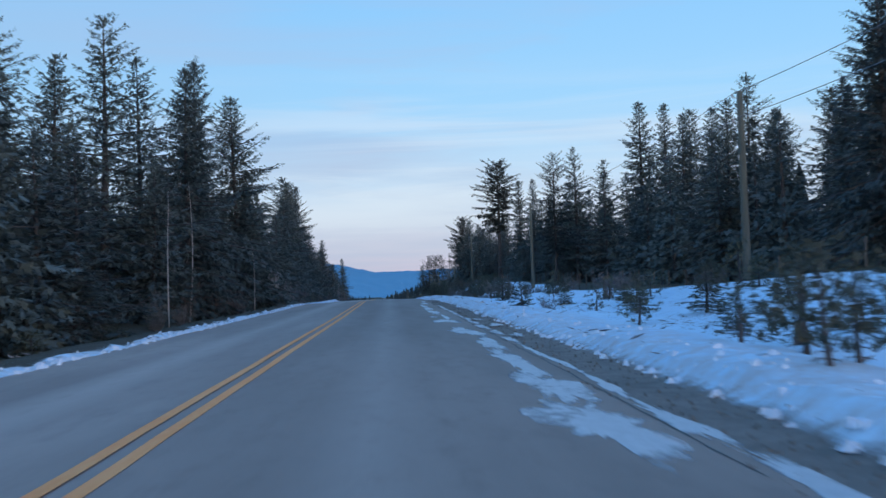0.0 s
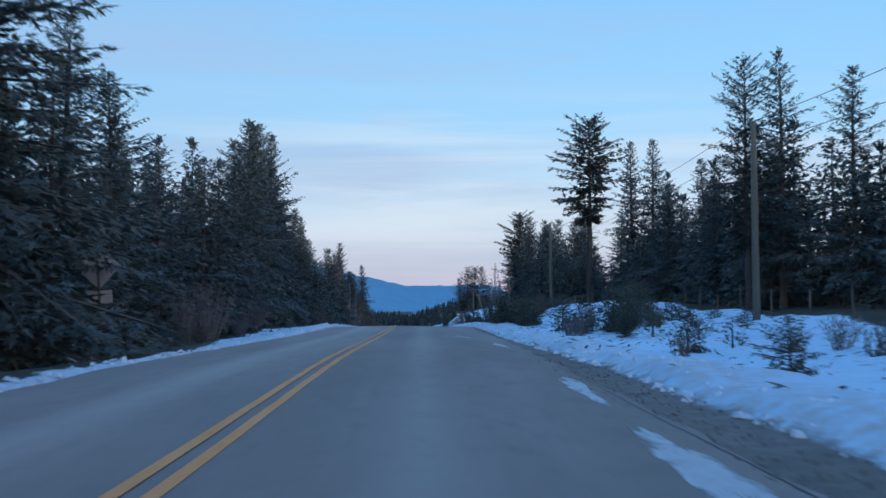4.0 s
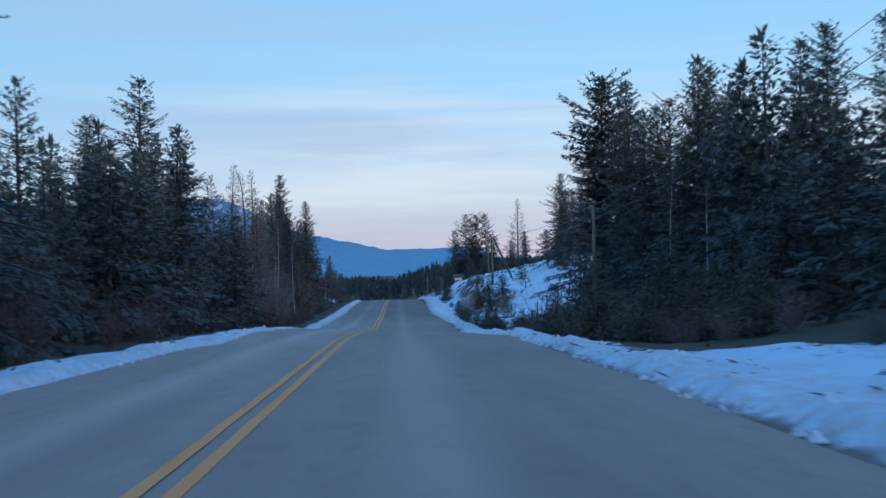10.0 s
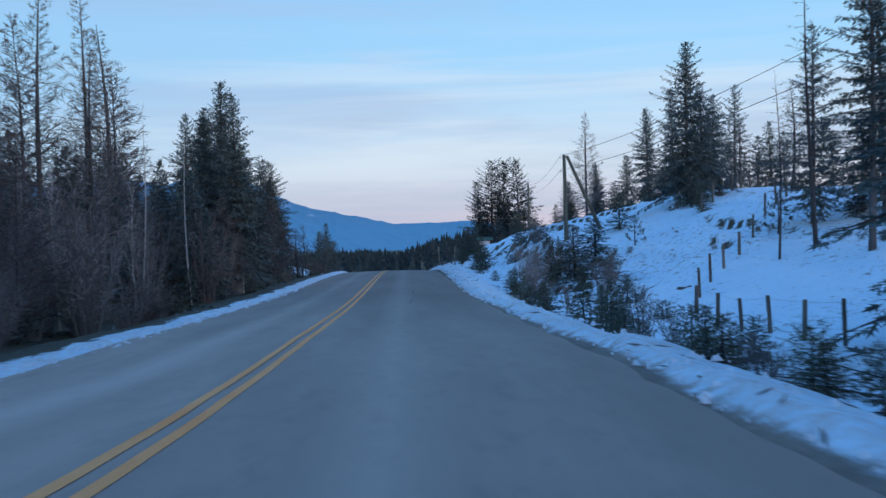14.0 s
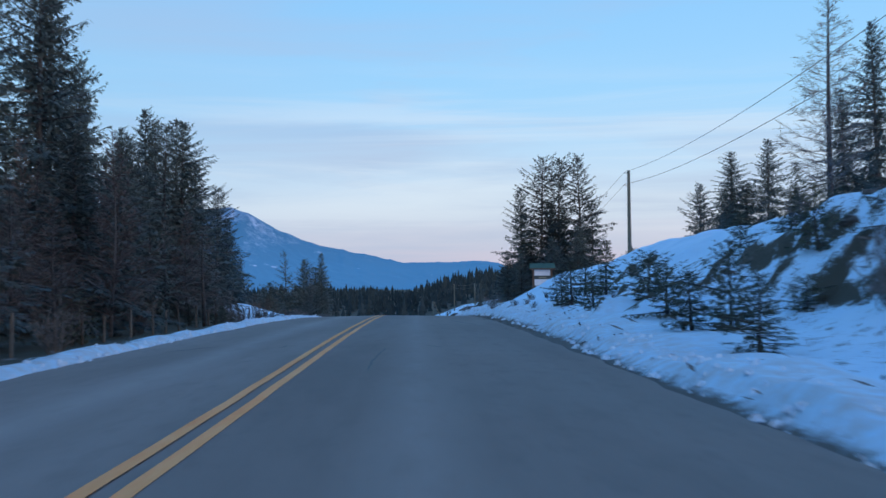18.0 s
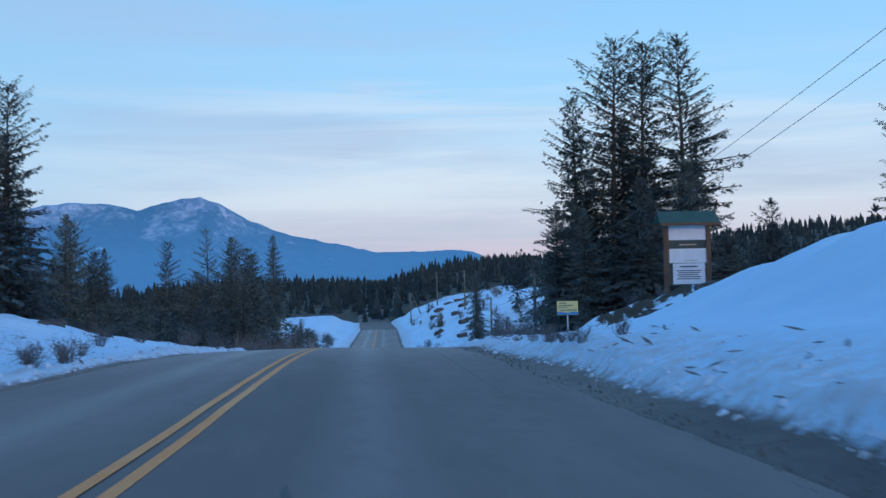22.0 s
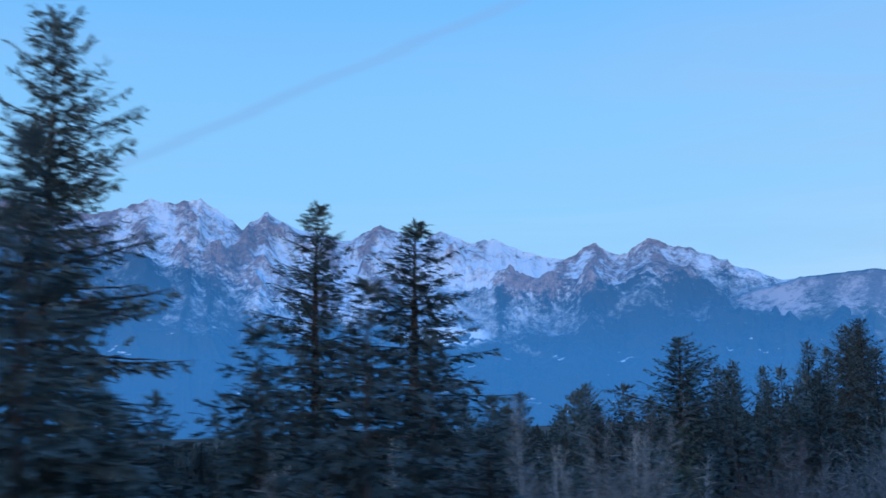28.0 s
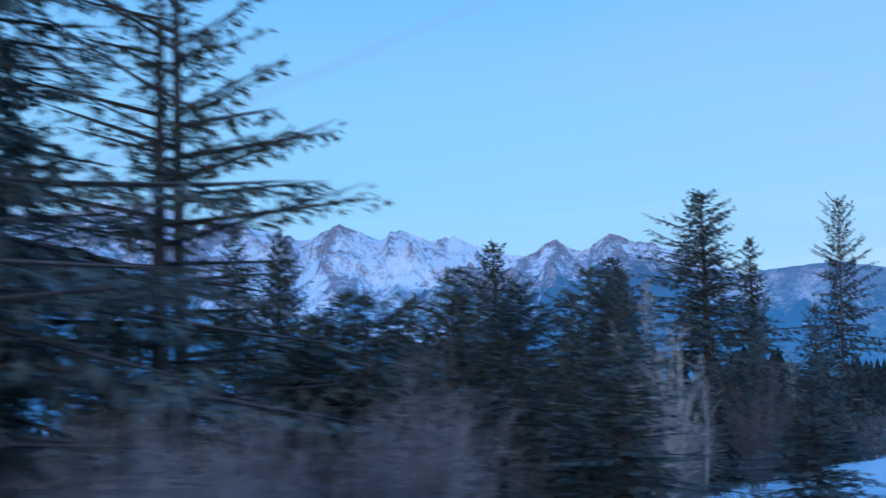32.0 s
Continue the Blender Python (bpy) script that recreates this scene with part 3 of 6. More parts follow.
def ground_z(x, y):
    x, y = np.asarray(x, float), np.asarray(y, float)
    u = x - road_x(y)
    z0 = np.where(y > 745, np.interp(y, (745, 800, 1000, 1250, 1600, 4300), (-12.6, -12.5, -9, -4, 0, 12)), road_z(y))
    rise = np.zeros_like(u)
    for table, side in ((RIGHT, 1), (LEFT, -1)):
        t = np.array(table)
        a9, a15, a25, a45 = (np.interp(y, t[:, 0], t[:, k]) for k in range(1, 5))
        d = u * side
        far = 3.0 if side > 0 else np.interp(y, (380, 460, 620, 900), (0.5, -13, -10, 2))
        r = np.where(d < 9, a9 * np.clip((d - 5.5) / 3.5, 0, 1) ** 1.3, 0)
        r = np.where((d >= 9) & (d < 15), a9 + (a15 - a9) * (lambda s: s * s * (3 - 2 * s))(np.clip((d - 9) / 6, 0, 1)), r)
        r = np.where((d >= 15) & (d < 25), a15 + (a25 - a15) * np.clip((d - 15) / 10, 0, 1), r)
        r = np.where((d >= 25) & (d < 45), a25 + (a45 - a25) * np.clip((d - 25) / 20, 0, 1), r)
        r = np.where(d >= 45, a45 + (far - a45) * np.clip((d - 45) / 150, 0, 1), r)
        rise = np.where(d > 0, r, rise)
    d = np.abs(u)
    e = np.where(u > 0, snow_edge(y, True), snow_edge(y, False))
    ridge = np.clip((d - e) / 0.35, 0, 1) * np.clip((e + np.where(u > 0, np.interp(y, (184, 197, 240, 255), (2.6, 1.3, 1.7, 2.6)), np.interp(y, (130, 150, 205, 225, 420, 430), (0.75, 1.9, 1.7, 1.1, 1.1, 1.9))) - d) / 1.1, 0, 1)
    tall = np.where(u > 0, 0.26, 0.24) * (0.75 + 0.45 * fbm(x, y, 2.2, 3, 2))
    far_off = np.clip((d - 7) / 6, 0, 1)
    lumps = far_off * (0.22 * fbm(x, y, 7, 4, 1) + 0.5 * fbm(x, y, 26, 3, 3)) + 0.09 * fbm(x, y, 1.2, 2, 4) * np.clip((d - e) / 0.4, 0, 1)
    steep = np.clip(rise / 3, 0, 1) * np.clip((d - 8) / 3, 0, 1)
    gully = -0.45 * steep * np.abs(fbm(x * 0.6, y * 1.6, 5.5, 3, 9))
    # far country: hills to the right, a low valley ahead and to the left
    hill = 42 * np.exp(-(((x - 420) / 260) ** 2 + ((y - 1350) / 420) ** 2)) + 20 * np.exp(-(((x - 330) / 150) ** 2 + ((y - 700) / 300) ** 2))
    vale = -32 * np.clip((-x - 110) / 260, 0, 1) - 0.035 * np.maximum(-x - 370, 0)
    under = -0.05 * np.clip((e + 0.1 - d) / 0.4, 0, 1) - 0.12 * np.clip((np.where(u > 0, np.interp(y, (95, 120, 415, 440), (4.95, 5.3, 5.3, 5.65)), 4.95) - d) / 0.2, 0, 1) * (y < 748)
    crown = cross(y, u)
    return z0 + crown + rise + np.where(u > 0, ledges(d, x, y)[0], 0) + ridge * tall + lumps + gully + under + vale + hill * np.clip((d - 40) / 60, 0, 1)


def build_ground():
    xs = np.concatenate([-np.geomspace(2600, 62, 24), -np.arange(58, 22, -2.5), -np.arange(22, 10.2, -0.8), -np.arange(10.2, 6.6, -0.36),
                         -np.arange(6.6, 4.0, -0.17), (-3.0, 0.0, 3.0), np.arange(4.2, 7.6, 0.17), np.arange(7.6, 10.2, 0.36), np.arange(10.2, 27, 0.4),
                         np.arange(27, 60, 2.2), np.geomspace(62, 2600, 24)])
    ys = np.concatenate([(-400, -200, -100, -50), np.arange(-25, 470, 0.55), np.arange(470, 700, 1.4), np.arange(700, 1000, 6), np.geomspace(1010, 4300, 30)])
    uu, yy = np.meshgrid(xs, ys)
    xx = uu + road_x(np.clip(yy, -60, 899))
    zz = ground_z(xx, yy)
    nx, ny = len(xs), len(ys)
    verts = np.stack([xx, yy, zz], -1).reshape(-1, 3)
    idx = np.arange(nx * ny).reshape(ny, nx)
    quads = np.stack([idx[:-1, :-1], idx[:-1, 1:], idx[1:, 1:], idx[1:, :-1]], -1).reshape(-1, 4)
    me = bpy.data.meshes.new("ground")
    me.vertices.add(len(verts))
    me.vertices.foreach_set("co", verts.ravel())
    me.loops.add(quads.size)
    me.loops.foreach_set("vertex_index", quads.ravel())
    me.polygons.add(len(quads))
    me.polygons.foreach_set("loop_start", np.arange(0, quads.size, 4))
    me.polygons.foreach_set("use_smooth", np.ones(len(quads), bool))
    me.update(calc_edges=True)
    # bare gravel by the road, bare soil on the cut banks, litter under the trees
    d = np.abs(uu)
    e = np.where(uu > 0, snow_edge(yy, True), snow_edge(yy, False))
    bare = np.clip((e + 0.35 - d) / 0.7, 0, 1)
    gz, gx = np.gradient(zz, axis=1), np.gradient(xx, axis=1)
    slope = np.abs(gz / np.maximum(gx, 1e-3))
    cut = np.clip((slope - np.where(yy < 346, 0.36, 0.55)) * 1.7, 0, 1) * (d > 8) * (d < 30) * np.clip(fbm(xx, yy * 1.5, 6, 3, 11) + 0.15, 0, 1) * 0.9
    shelf = np.interp(yy, (-20, 108, 126, 150, 205, 225, 396, 408, 415, 456, 470), (4.45, 4.45, 7.2, 8.0, 7.0, 4.9, 4.9, 8.0, 19, 19, 6.4))
    wood = np.where(uu < 0, np.clip((d - shelf) / 1.0, 0, 1) * np.clip((505 + 10 * fbm(xx, yy, 14, 3, 19) - yy) / 20, 0, 1) * 0.85, np.clip((d - np.interp(yy, (184, 196, 222, 236, 256, 270), (18, 5.9, 6.0, 6.5, 7.2, 18))) / 1.4, 0, 1) * np.clip((262 + 8 * fbm(xx, yy, 12, 3, 18) - yy) / 14, 0, 1) * 0.85)
    wood = np.maximum(wood, (0.33 + 0.12 * fbm(xx, yy, 9, 3, 6)) * np.clip((d - e - 1.4) / 1.5, 0, 1))
    wood = wood - 0.2 * ((uu > 7.8) & (uu < 24) & (yy > 352) & (yy < 424))
    wood = np.maximum(wood, np.where(uu > 0, ledges(d, xx, yy)[1], 0) * 1.05)
    wood = wood + 0.08 * ((uu > 8) & (uu < 18) & (yy > 140) & (yy < 205))
    wood = np.where(yy > 800, 1.6, wood)
    fade = np.clip((d - 58 - 14 * fbm(xx, yy, 30, 3, 17)) / 16, 0, 1)
    wood = wood + (1.2 - wood) * fade
    brink = np.clip(1.15 - np.abs(d - e - 0.5) / 1.9, 0, 1)
    col = me.color_attributes.new("bare", "FLOAT_COLOR", "POINT")
    wet = np.interp(yy, (295, 315, 385, 400), (0, 1, 1, 0)) * (uu > 0) * (d < 9)
    rgba = np.stack([np.maximum(bare, cut).ravel(), wood.ravel(), brink.ravel(), wet.ravel()], -1)
    col.data.foreach_set("color", rgba.astype(np.float32).ravel())
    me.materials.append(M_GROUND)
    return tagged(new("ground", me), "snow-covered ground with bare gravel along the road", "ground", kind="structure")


def ribbon(name, u0, u1, y0, y1, lift, material, step=2.0, ragged=0.0, seed=0, widen=0.0):
    """A strip that follows the road between two offsets from its middle line."""
    ys = np.arange(y0, y1 + step * 0.5, step)
    cols = np.linspace(u0, u1, max(2, int((u1 - u0) / 0.9) + 1)) if u1 - u0 > 2 else np.array([u0, u1])
    verts, faces, uvs = [], [], []
    for y in ys:
        x0, z0 = road_x(y), road_z(y)
        for k, u in enumerate(cols):
            w = 0.0
            if ragged and k in (0, len(cols) - 1):
                w = ragged * float(fbm(np.array(y), np.array(u), 1.7, 3, seed))
            if widen and k == len(cols) - 1:
                w += widen * float(np.interp(y, (95, 120, 415, 440), (0, 0.45, 0.45, 0.75)))
            verts.append((x0 + u + w, y, z0 + float(cross(y, u)) + lift))
            uvs.append((u + w, y))
    n = len(cols)
    for i in range(len(ys) - 1):
        for k in range(n - 1):
            faces.append((i * n + k, i * n + k + 1, (i + 1) * n + k + 1, (i + 1) * n + k))
    me = mesh_of(name, verts, faces, material, True)
    uv = me.uv_layers.new(name="lane")
    for loop in me.loops:
        uv.data[loop.index].uv = uvs[loop.vertex_index]
    return me


ground = build_ground()
road = tagged(new("road", ribbon("road", -4.35, 4.78, -60, 752, 0.0, M_ROAD, 1.0, 0.10, 2, 1.0)), "two-lane asphalt road with worn grey surface", "road", kind="structure")
for u in (-0.14, 0.14):
    part("centre_line", ribbon("centre_line", u - 0.066, u + 0.066, -60, 750, 0.006, M_YELLOW, 1.0, 0.012, 3), road, "solid yellow painted line")


# ---- marks on the road ----
def on_road(u, y, lift):
    return Vector((float(road_x(y)) + u, y, float(road_z(y) + cross(y, u)) + lift))


def crack(u0, y0, u1, y1, width, seed):
    """A wandering sealed crack between two spots of the road."""
    rng = random.Random(seed)
    n = max(5, int(math.hypot(u1 - u0, y1 - y0) / 0.35))
    verts, faces, wob = [], [], 0.0
    across = Vector((y1 - y0, u0 - u1, 0)).normalized()
    for i in range(n + 1):
        f = i / n
        wob = wob * 0.8 + rng.uniform(-0.4, 0.4) * min(width, 0.09)
        c = on_road(u0 + (u1 - u0) * f, y0 + (y1 - y0) * f, 0.005) + across * wob
        w = width * (0.35 + 0.65 * math.sin(math.pi * f) ** 0.4) * rng.uniform(0.5, 1.2)
        verts += [c - across * w * 0.5, c + across * w * 0.5]
        if i:
            faces.append((2 * i - 2, 2 * i - 1, 2 * i + 1, 2 * i))
    part("sealed_crack", mesh_of("sealed_crack", verts, faces, M_TAR), road, "dark tar-sealed crack")


for k, (u0, y0, u1, y1, w) in enumerate(((2.49, 230.5, 2.38, 233.8, .045), (2.55, 298, 2.61, 304.5, .08), (2.3, 286, 2.5, 293, .05), (-1.87, 303.2, -1.84, 305.3, .08), (-1.06, 302.9, -1.01, 304.5, .07), (-2.33, 305, -2.14, 309.8, .08), (-2.35, 311.5, -2.49, 316.4, .07),
                                         (-1.0, 335.4, -0.84, 336.3, .08), (0.44, 338.2, 0.96, 337.7, .08), (2.18, 336.4, 2.52, 335.6, .08), (-3.4, 335, -2.6, 337, .10))):
    crack(u0, y0, u1, y1, w, k)
for k, (u0, y0, u1, y1, w) in enumerate(((3.4, 361, 4.2, 352, .10), (1.3, 387.5, 1.6, 384, .10), (1.3, 335, 1.2, 328, .05), (-2.9, 68, -3.3, 62, .07),
                                         (4.0, 395, 4.3, 440, .03), (-2.78, 237.5, -2.87, 239.8, .08), (2.8, 437, 3.0, 434, .08))):
    crack(u0, y0, u1, y1, w, 20 + k)


def ice(u, y, half_w, half_l, seed, skew=0.0, kind_name="ice_patch", words="thin packed ice left on the asphalt"):
    """A flat ragged patch of packed snow and ice."""
    rng = random.Random(seed)
    n, verts, faces = 44, [on_road(u, y, 0.008)], []
    ph = [rng.uniform(0, 6.28) for _ in range(6)]
    for ring, (s, lift) in enumerate(((0.55, 0.007), (0.88, 0.006), (1.0, 0.002))):
        for i in range(n):
            a = 2 * math.pi * i / n
            r = 1 + 0.22 * math.sin(2 * a + ph[0]) + 0.18 * math.sin(3 * a + ph[1]) + 0.12 * math.sin(7 * a + ph[2]) + 0.08 * math.sin(12 * a + ph[3])
            r = s * max(r, 0.25) + rng.uniform(-0.16, 0.10) * s
            yy = y + half_l * r * math.sin(a)
            verts.append(on_road(u + half_w * r * math.cos(a) + skew * (yy - y), yy, lift))
    faces += [(0, 1 + i, 1 + (i + 1) % n) for i in range(n)]
    for ring in range(2):
        b0, b1 = 1 + ring * n, 1 + (ring + 1) * n
        faces += [(b0 + i, b1 + i, b1 + (i + 1) % n, b0 + (i + 1) % n) for i in range(n)]
    me = mesh_of(kind_name, verts, faces, M_ICE, True)
    thick = np.ones((len(verts), 4), np.float32)
    thick[1 + n:1 + 2 * n, 0], thick[1 + 2 * n:, 0] = 0.55, 0.0
    me.color_attributes.new("thick", "FLOAT_COLOR", "POINT").data.foreach_set("color", thick.ravel())
    part(kind_name, me, road, words)


# the worn streak in the wheel track, the streak along the joint of the paved shoulder, and thin rests beyond
for k, (u, y, w, half) in enumerate(((4.02, 11.2, .42, 2.2), (4.1, 15.2, .30, 2.4), (4.15, 20.0, .24, 3.0), (4.2, 26.0, .22, 3.4), (4.05, 33.0, .30, 3.0), (3.95, 41.8, .36, 2.2), (4.15, 46.4, .13, 3.2), (3.7, 47.2, .16, 0.9),
                                     (3.98, 55.0, .24, 3.6), (3.95, 62.5, .22, 3.8), (3.92, 69.5, .16, 3.0), (4.2, 77.5, .2, 3.0), (4.35, 86, .16, 2.6))):
    ice(u, y, w * 1.15, half * 1.1, 40 + k, -0.004)
for k in range(17):
    ice(4.80 + 0.03 * math.sin(k * 2.1), 3 + 4.1 * k, 0.11 + 0.03 * math.sin(k), 2.3 + 0.6 * math.sin(k * 1.7), 90 + k)
for k, (u, y, w, half) in enumerate(((3.6, 122.6, .22, 1.0), (3.85, 120.2, .22, .9), (3.64, 144.2, .16, .8), (4.1, 146, .20, .55), (4.5, 108, .15, 3.5), (5.15, 43.5, .16, 0.9), (5.3, 37.5, .2, 1.4), (5.2, 30, .16, 1.2))):
    ice(u, y, w, half, 60 + k)
crack(4.62, 8, 4.66, 52, 0.035, 31)
crack(4.66, 52, 4.7, 92, 0.03, 32)

# ---- trees ----
UP = Vector((0, 0, 1))


def turn_of(rng, spread_):
    return Vector((rng.uniform(-1, 1), rng.uniform(-1, 1), rng.uniform(-1, 1))) * spread_


def conifer(seed, height=16.0, reach=2.6, base=0.12, boughs=110, twig=0.46, droop=0.25, top_thin=0.0, clump=0.0, dead=14, fine=1.0, lean=0.25, sharp=0.85, needles=None, gap=0.0, fan=5, slim=0.18, core=1, hang_=1.0, fluff=0.28, swell=0.0):
    """One conifer's trunk and crown meshes. base: where the crown begins; top_thin: how bare the upper crown is;
    clump: tufts at the ends of the boughs, as on a pine; dead: bare lower branches."""
    rng = random.Random(seed)
    trunk, crown = Soup(), Soup()
    bare = trunk
    bend = Vector((rng.uniform(-lean, lean), rng.uniform(-lean, lean), 0))

    def stem(h):
        return Vector((0, 0, h * height)) + bend * (math.sin(h * 2.6) * 0.7)
    r0 = height * 0.0125 + 0.03
    trunk.tube([stem(h) - Vector((0, 0, 0.35 if h == 0 else 0)) for h in (0, .04, .15, .3, .5, .7, .85, .97)],
               [r0 * k for k in (1.35, 1.05, .92, .8, .6, .4, .22, .05)], 8)
    lobes = [(rng.uniform(0, 6.28), rng.uniform(0.55, 1.15)) for _ in range(7)]
    for k in range(boughs):
        s = (k + rng.random()) / boughs
        h = base + (0.985 - base) * s ** 0.9
        if gap and rng.random() < gap * (1 - abs(h - 0.5)):
            continue
        full = (1 - h) / (1 - base)
        shape = min(1.0, full ** sharp * 1.12 + 0.05) * (0.62 + 0.38 * min(1, (h - base) / 0.14 + 0.3))
        if swell:
            shape *= 0.35 + 0.65 * min(1.0, (h - base) / swell)
        az = k * 2.39996 + rng.uniform(-0.5, 0.5)
        lobe = lobes[int(h * 6.99) % 7]
        length = reach * shape * rng.uniform(0.55, 1.18) * (0.86 + 0.22 * math.cos(az - lobe[0]) * lobe[1])
        length = max(length, 0.22)
        out = Vector((math.cos(az), math.sin(az), 0))
        rise = 0.75 * s - droop * (1 - s) * 1.5 + rng.uniform(-0.14, 0.14)
        p0 = stem(h)
        pts, sag = [p0], droop * length
        for q in (0.4, 0.75, 1.0):
            pts.append(p0 + out * (length * q) + UP * (rise * length * q - sag * q * q * (1 - s) + 0.12 * sag * q ** 4 * 3))
        if length > 1.0 and fine > 0.5:
            bare.tube([pts[0], pts[2], pts[3]], [0.012 + 0.014 * length, 0.010 + 0.006 * length, 0.004], 3, False)
        for j in range(int(core * 2 * min(1.0, length / 1.6))):
            p = pts[0].lerp(pts[2], rng.random() ** 1.3 * 0.9) + turn_of(rng, 0.14 * length)
            d = (out * rng.uniform(0.2, 1.0) + turn_of(rng, 0.6) - UP * 0.2).normalized()
            crown.feather(p, d, d.cross(UP + turn_of(rng, 0.8)).normalized(), twig * rng.uniform(0.7, 1.15) * (0.4 + 0.6 * full), twig * 0.27 * (0.4 + 0.6 * full))
        count = int((length * 6.5 + 4) * fine * (1 - top_thin * s))
        for j in range(count * (1 if clump else 2)):
            q = (j // 2 + rng.random()) / count * 0.92 + 0.08 if not clump else 1.0 - abs(rng.gauss(0, 0.22)) * clump
            q = min(max(q, 0.1), 1.0)
            i = 0 if q < 0.4 else (1 if q < 0.75 else 2)
            a, b = ((0, 0.4), (0.4, 0.75), (0.75, 1.0))[i]
            p = pts[i].lerp(pts[i + 1], (q - a) / (b - a))
            along = (pts[i + 1] - pts[i]).normalized()
            side = along.cross(UP).normalized()
            if clump:
                d = (along * 0.6 + turn_of(rng, 1.0) + UP * 0.35).normalized()
                ln = twig * rng.uniform(0.6, 1.25) * (0.55 + 0.45 * full)
                across = d.cross(Vector((rng.uniform(-0.7, 0.7), rng.uniform(-0.7, 0.7), 0.4 + rng.random()))).normalized()
                crown.spray(p + turn_of(rng, 0.08), d, across, ln, fan, slim)
                continue
            sgn = 1 if j % 2 else -1
            p = p + side * (sgn * rng.random() ** 1.5 * 0.26 * length * (1.08 - q)) - UP * (rng.random() * 0.05 * length)
            hang = rng.uniform(-0.15, 0.45) if rng.random() < 0.7 else rng.uniform(0.5, 1.2)
            d = (along * rng.uniform(0.5, 1.0) + side * (sgn * rng.uniform(0.25, 0.95)) - UP * (hang * hang_) + turn_of(rng, fluff)).normalized()
            ln = twig * rng.uniform(0.55, 1.2) * (0.5 + 0.5 * full) * (1.1 - 0.35 * q)
            across = d.cross(Vector((rng.uniform(-0.8, 0.8), rng.uniform(-0.8, 0.8), 0.3 + rng.random()))).normalized()
            crown.feather(p, d, across, ln, ln * slim)
    # leader
    tip = stem(0.985)
    for _ in range(14):
        d = (UP * rng.uniform(0.4, 1.3) + turn_of(rng, 0.6)).normalized()
        crown.blade(tip - UP * rng.uniform(0, 0.5), d, twig * 0.7, twig * 0.2, d.cross(turn_of(rng, 1) + UP * 0.1).normalized())
    for k in range(dead):
        h = rng.uniform(0.05, max(base + 0.12, 0.16))
        az = rng.uniform(0, 6.28)
        ln = reach * rng.uniform(0.2, 0.45)
        p0, out = stem(h), Vector((math.cos(az), math.sin(az), rng.uniform(-0.35, 0.1)))
        bare.tube([p0, p0 + out * ln * 0.6, p0 + out * ln - UP * ln * 0.12], [0.02, 0.012, 0.004], 3, False)
        for _ in range(5):
            q = p0 + out * ln * rng.uniform(0.4, 1.0)
            d = (out + turn_of(rng, 0.9)).normalized()
            bare.blade(q, d, ln * 0.4, 0.025, d.cross(UP + turn_of(rng, 0.4)).normalized())
    return (trunk.done("trunk", M_BARK), crown.done("crown", needles or M_FIR), height)


def bare_tree(seed, height=14.0, reach=2.4, base=0.2, boughs=80, up=0.5, material=None, twigs=9, trunk_r=1.0, bark=None, top=0.9):
    """A leafless tree: larch (one straight stem, fine side twigs) or aspen."""
    rng = random.Random(seed)
    trunk, crown = Soup(), Soup()
    bend = Vector((rng.uniform(-0.4, 0.4), rng.uniform(-0.4, 0.4), 0))

    def stem(h):
        return Vector((0, 0, h * height)) + bend * math.sin(h * 3)
    r0 = (height * 0.010 + 0.02) * trunk_r
    trunk.tube([stem(h) - Vector((0, 0, 0.3 if h == 0 else 0)) for h in (0, .1, .3, .5, .7, .85, 1)], [r0 * k for k in (1.25, 1, .85, .66, .42, .24, .06)], 7)
    for k in range(boughs):
        s = (k + rng.random()) / boughs
        h = base + (0.98 - base) * s
        length = reach * ((1 - s) ** top * 0.95 + 0.08) * rng.uniform(0.55, 1.15) * min(1, s / 0.12 + 0.45)
        az = k * 2.39996 + rng.uniform(-0.6, 0.6)
        out = Vector((math.cos(az), math.sin(az), up * rng.uniform(0.5, 1.3))).normalized()
        p0 = stem(h)
        kink = turn_of(rng, 0.12 * length)
        pts = [p0, p0 + out * length * 0.5 + kink, p0 + out * length + UP * 0.12 * length]
        crown.tube(pts, [0.010 + 0.008 * length, 0.008 + 0.004 * length, 0.004], 3, False)
        for _ in range(int(twigs * (0.4 + length / reach))):
            q = rng.uniform(0.25, 1)
            p = pts[0].lerp(pts[1], q * 2) if q < 0.5 else pts[1].lerp(pts[2], q * 2 - 1)
            d = (out + turn_of(rng, 0.85)).normalized()
            ln = length * rng.uniform(0.15, 0.4) + 0.1
            crown.blade(p, d, ln, 0.03, d.cross(turn_of(rng, 1) + UP * 0.2).normalized())
    return (trunk.done("trunk", bark or M_BARK, True), crown.done("crown", material or M_TWIG), height)


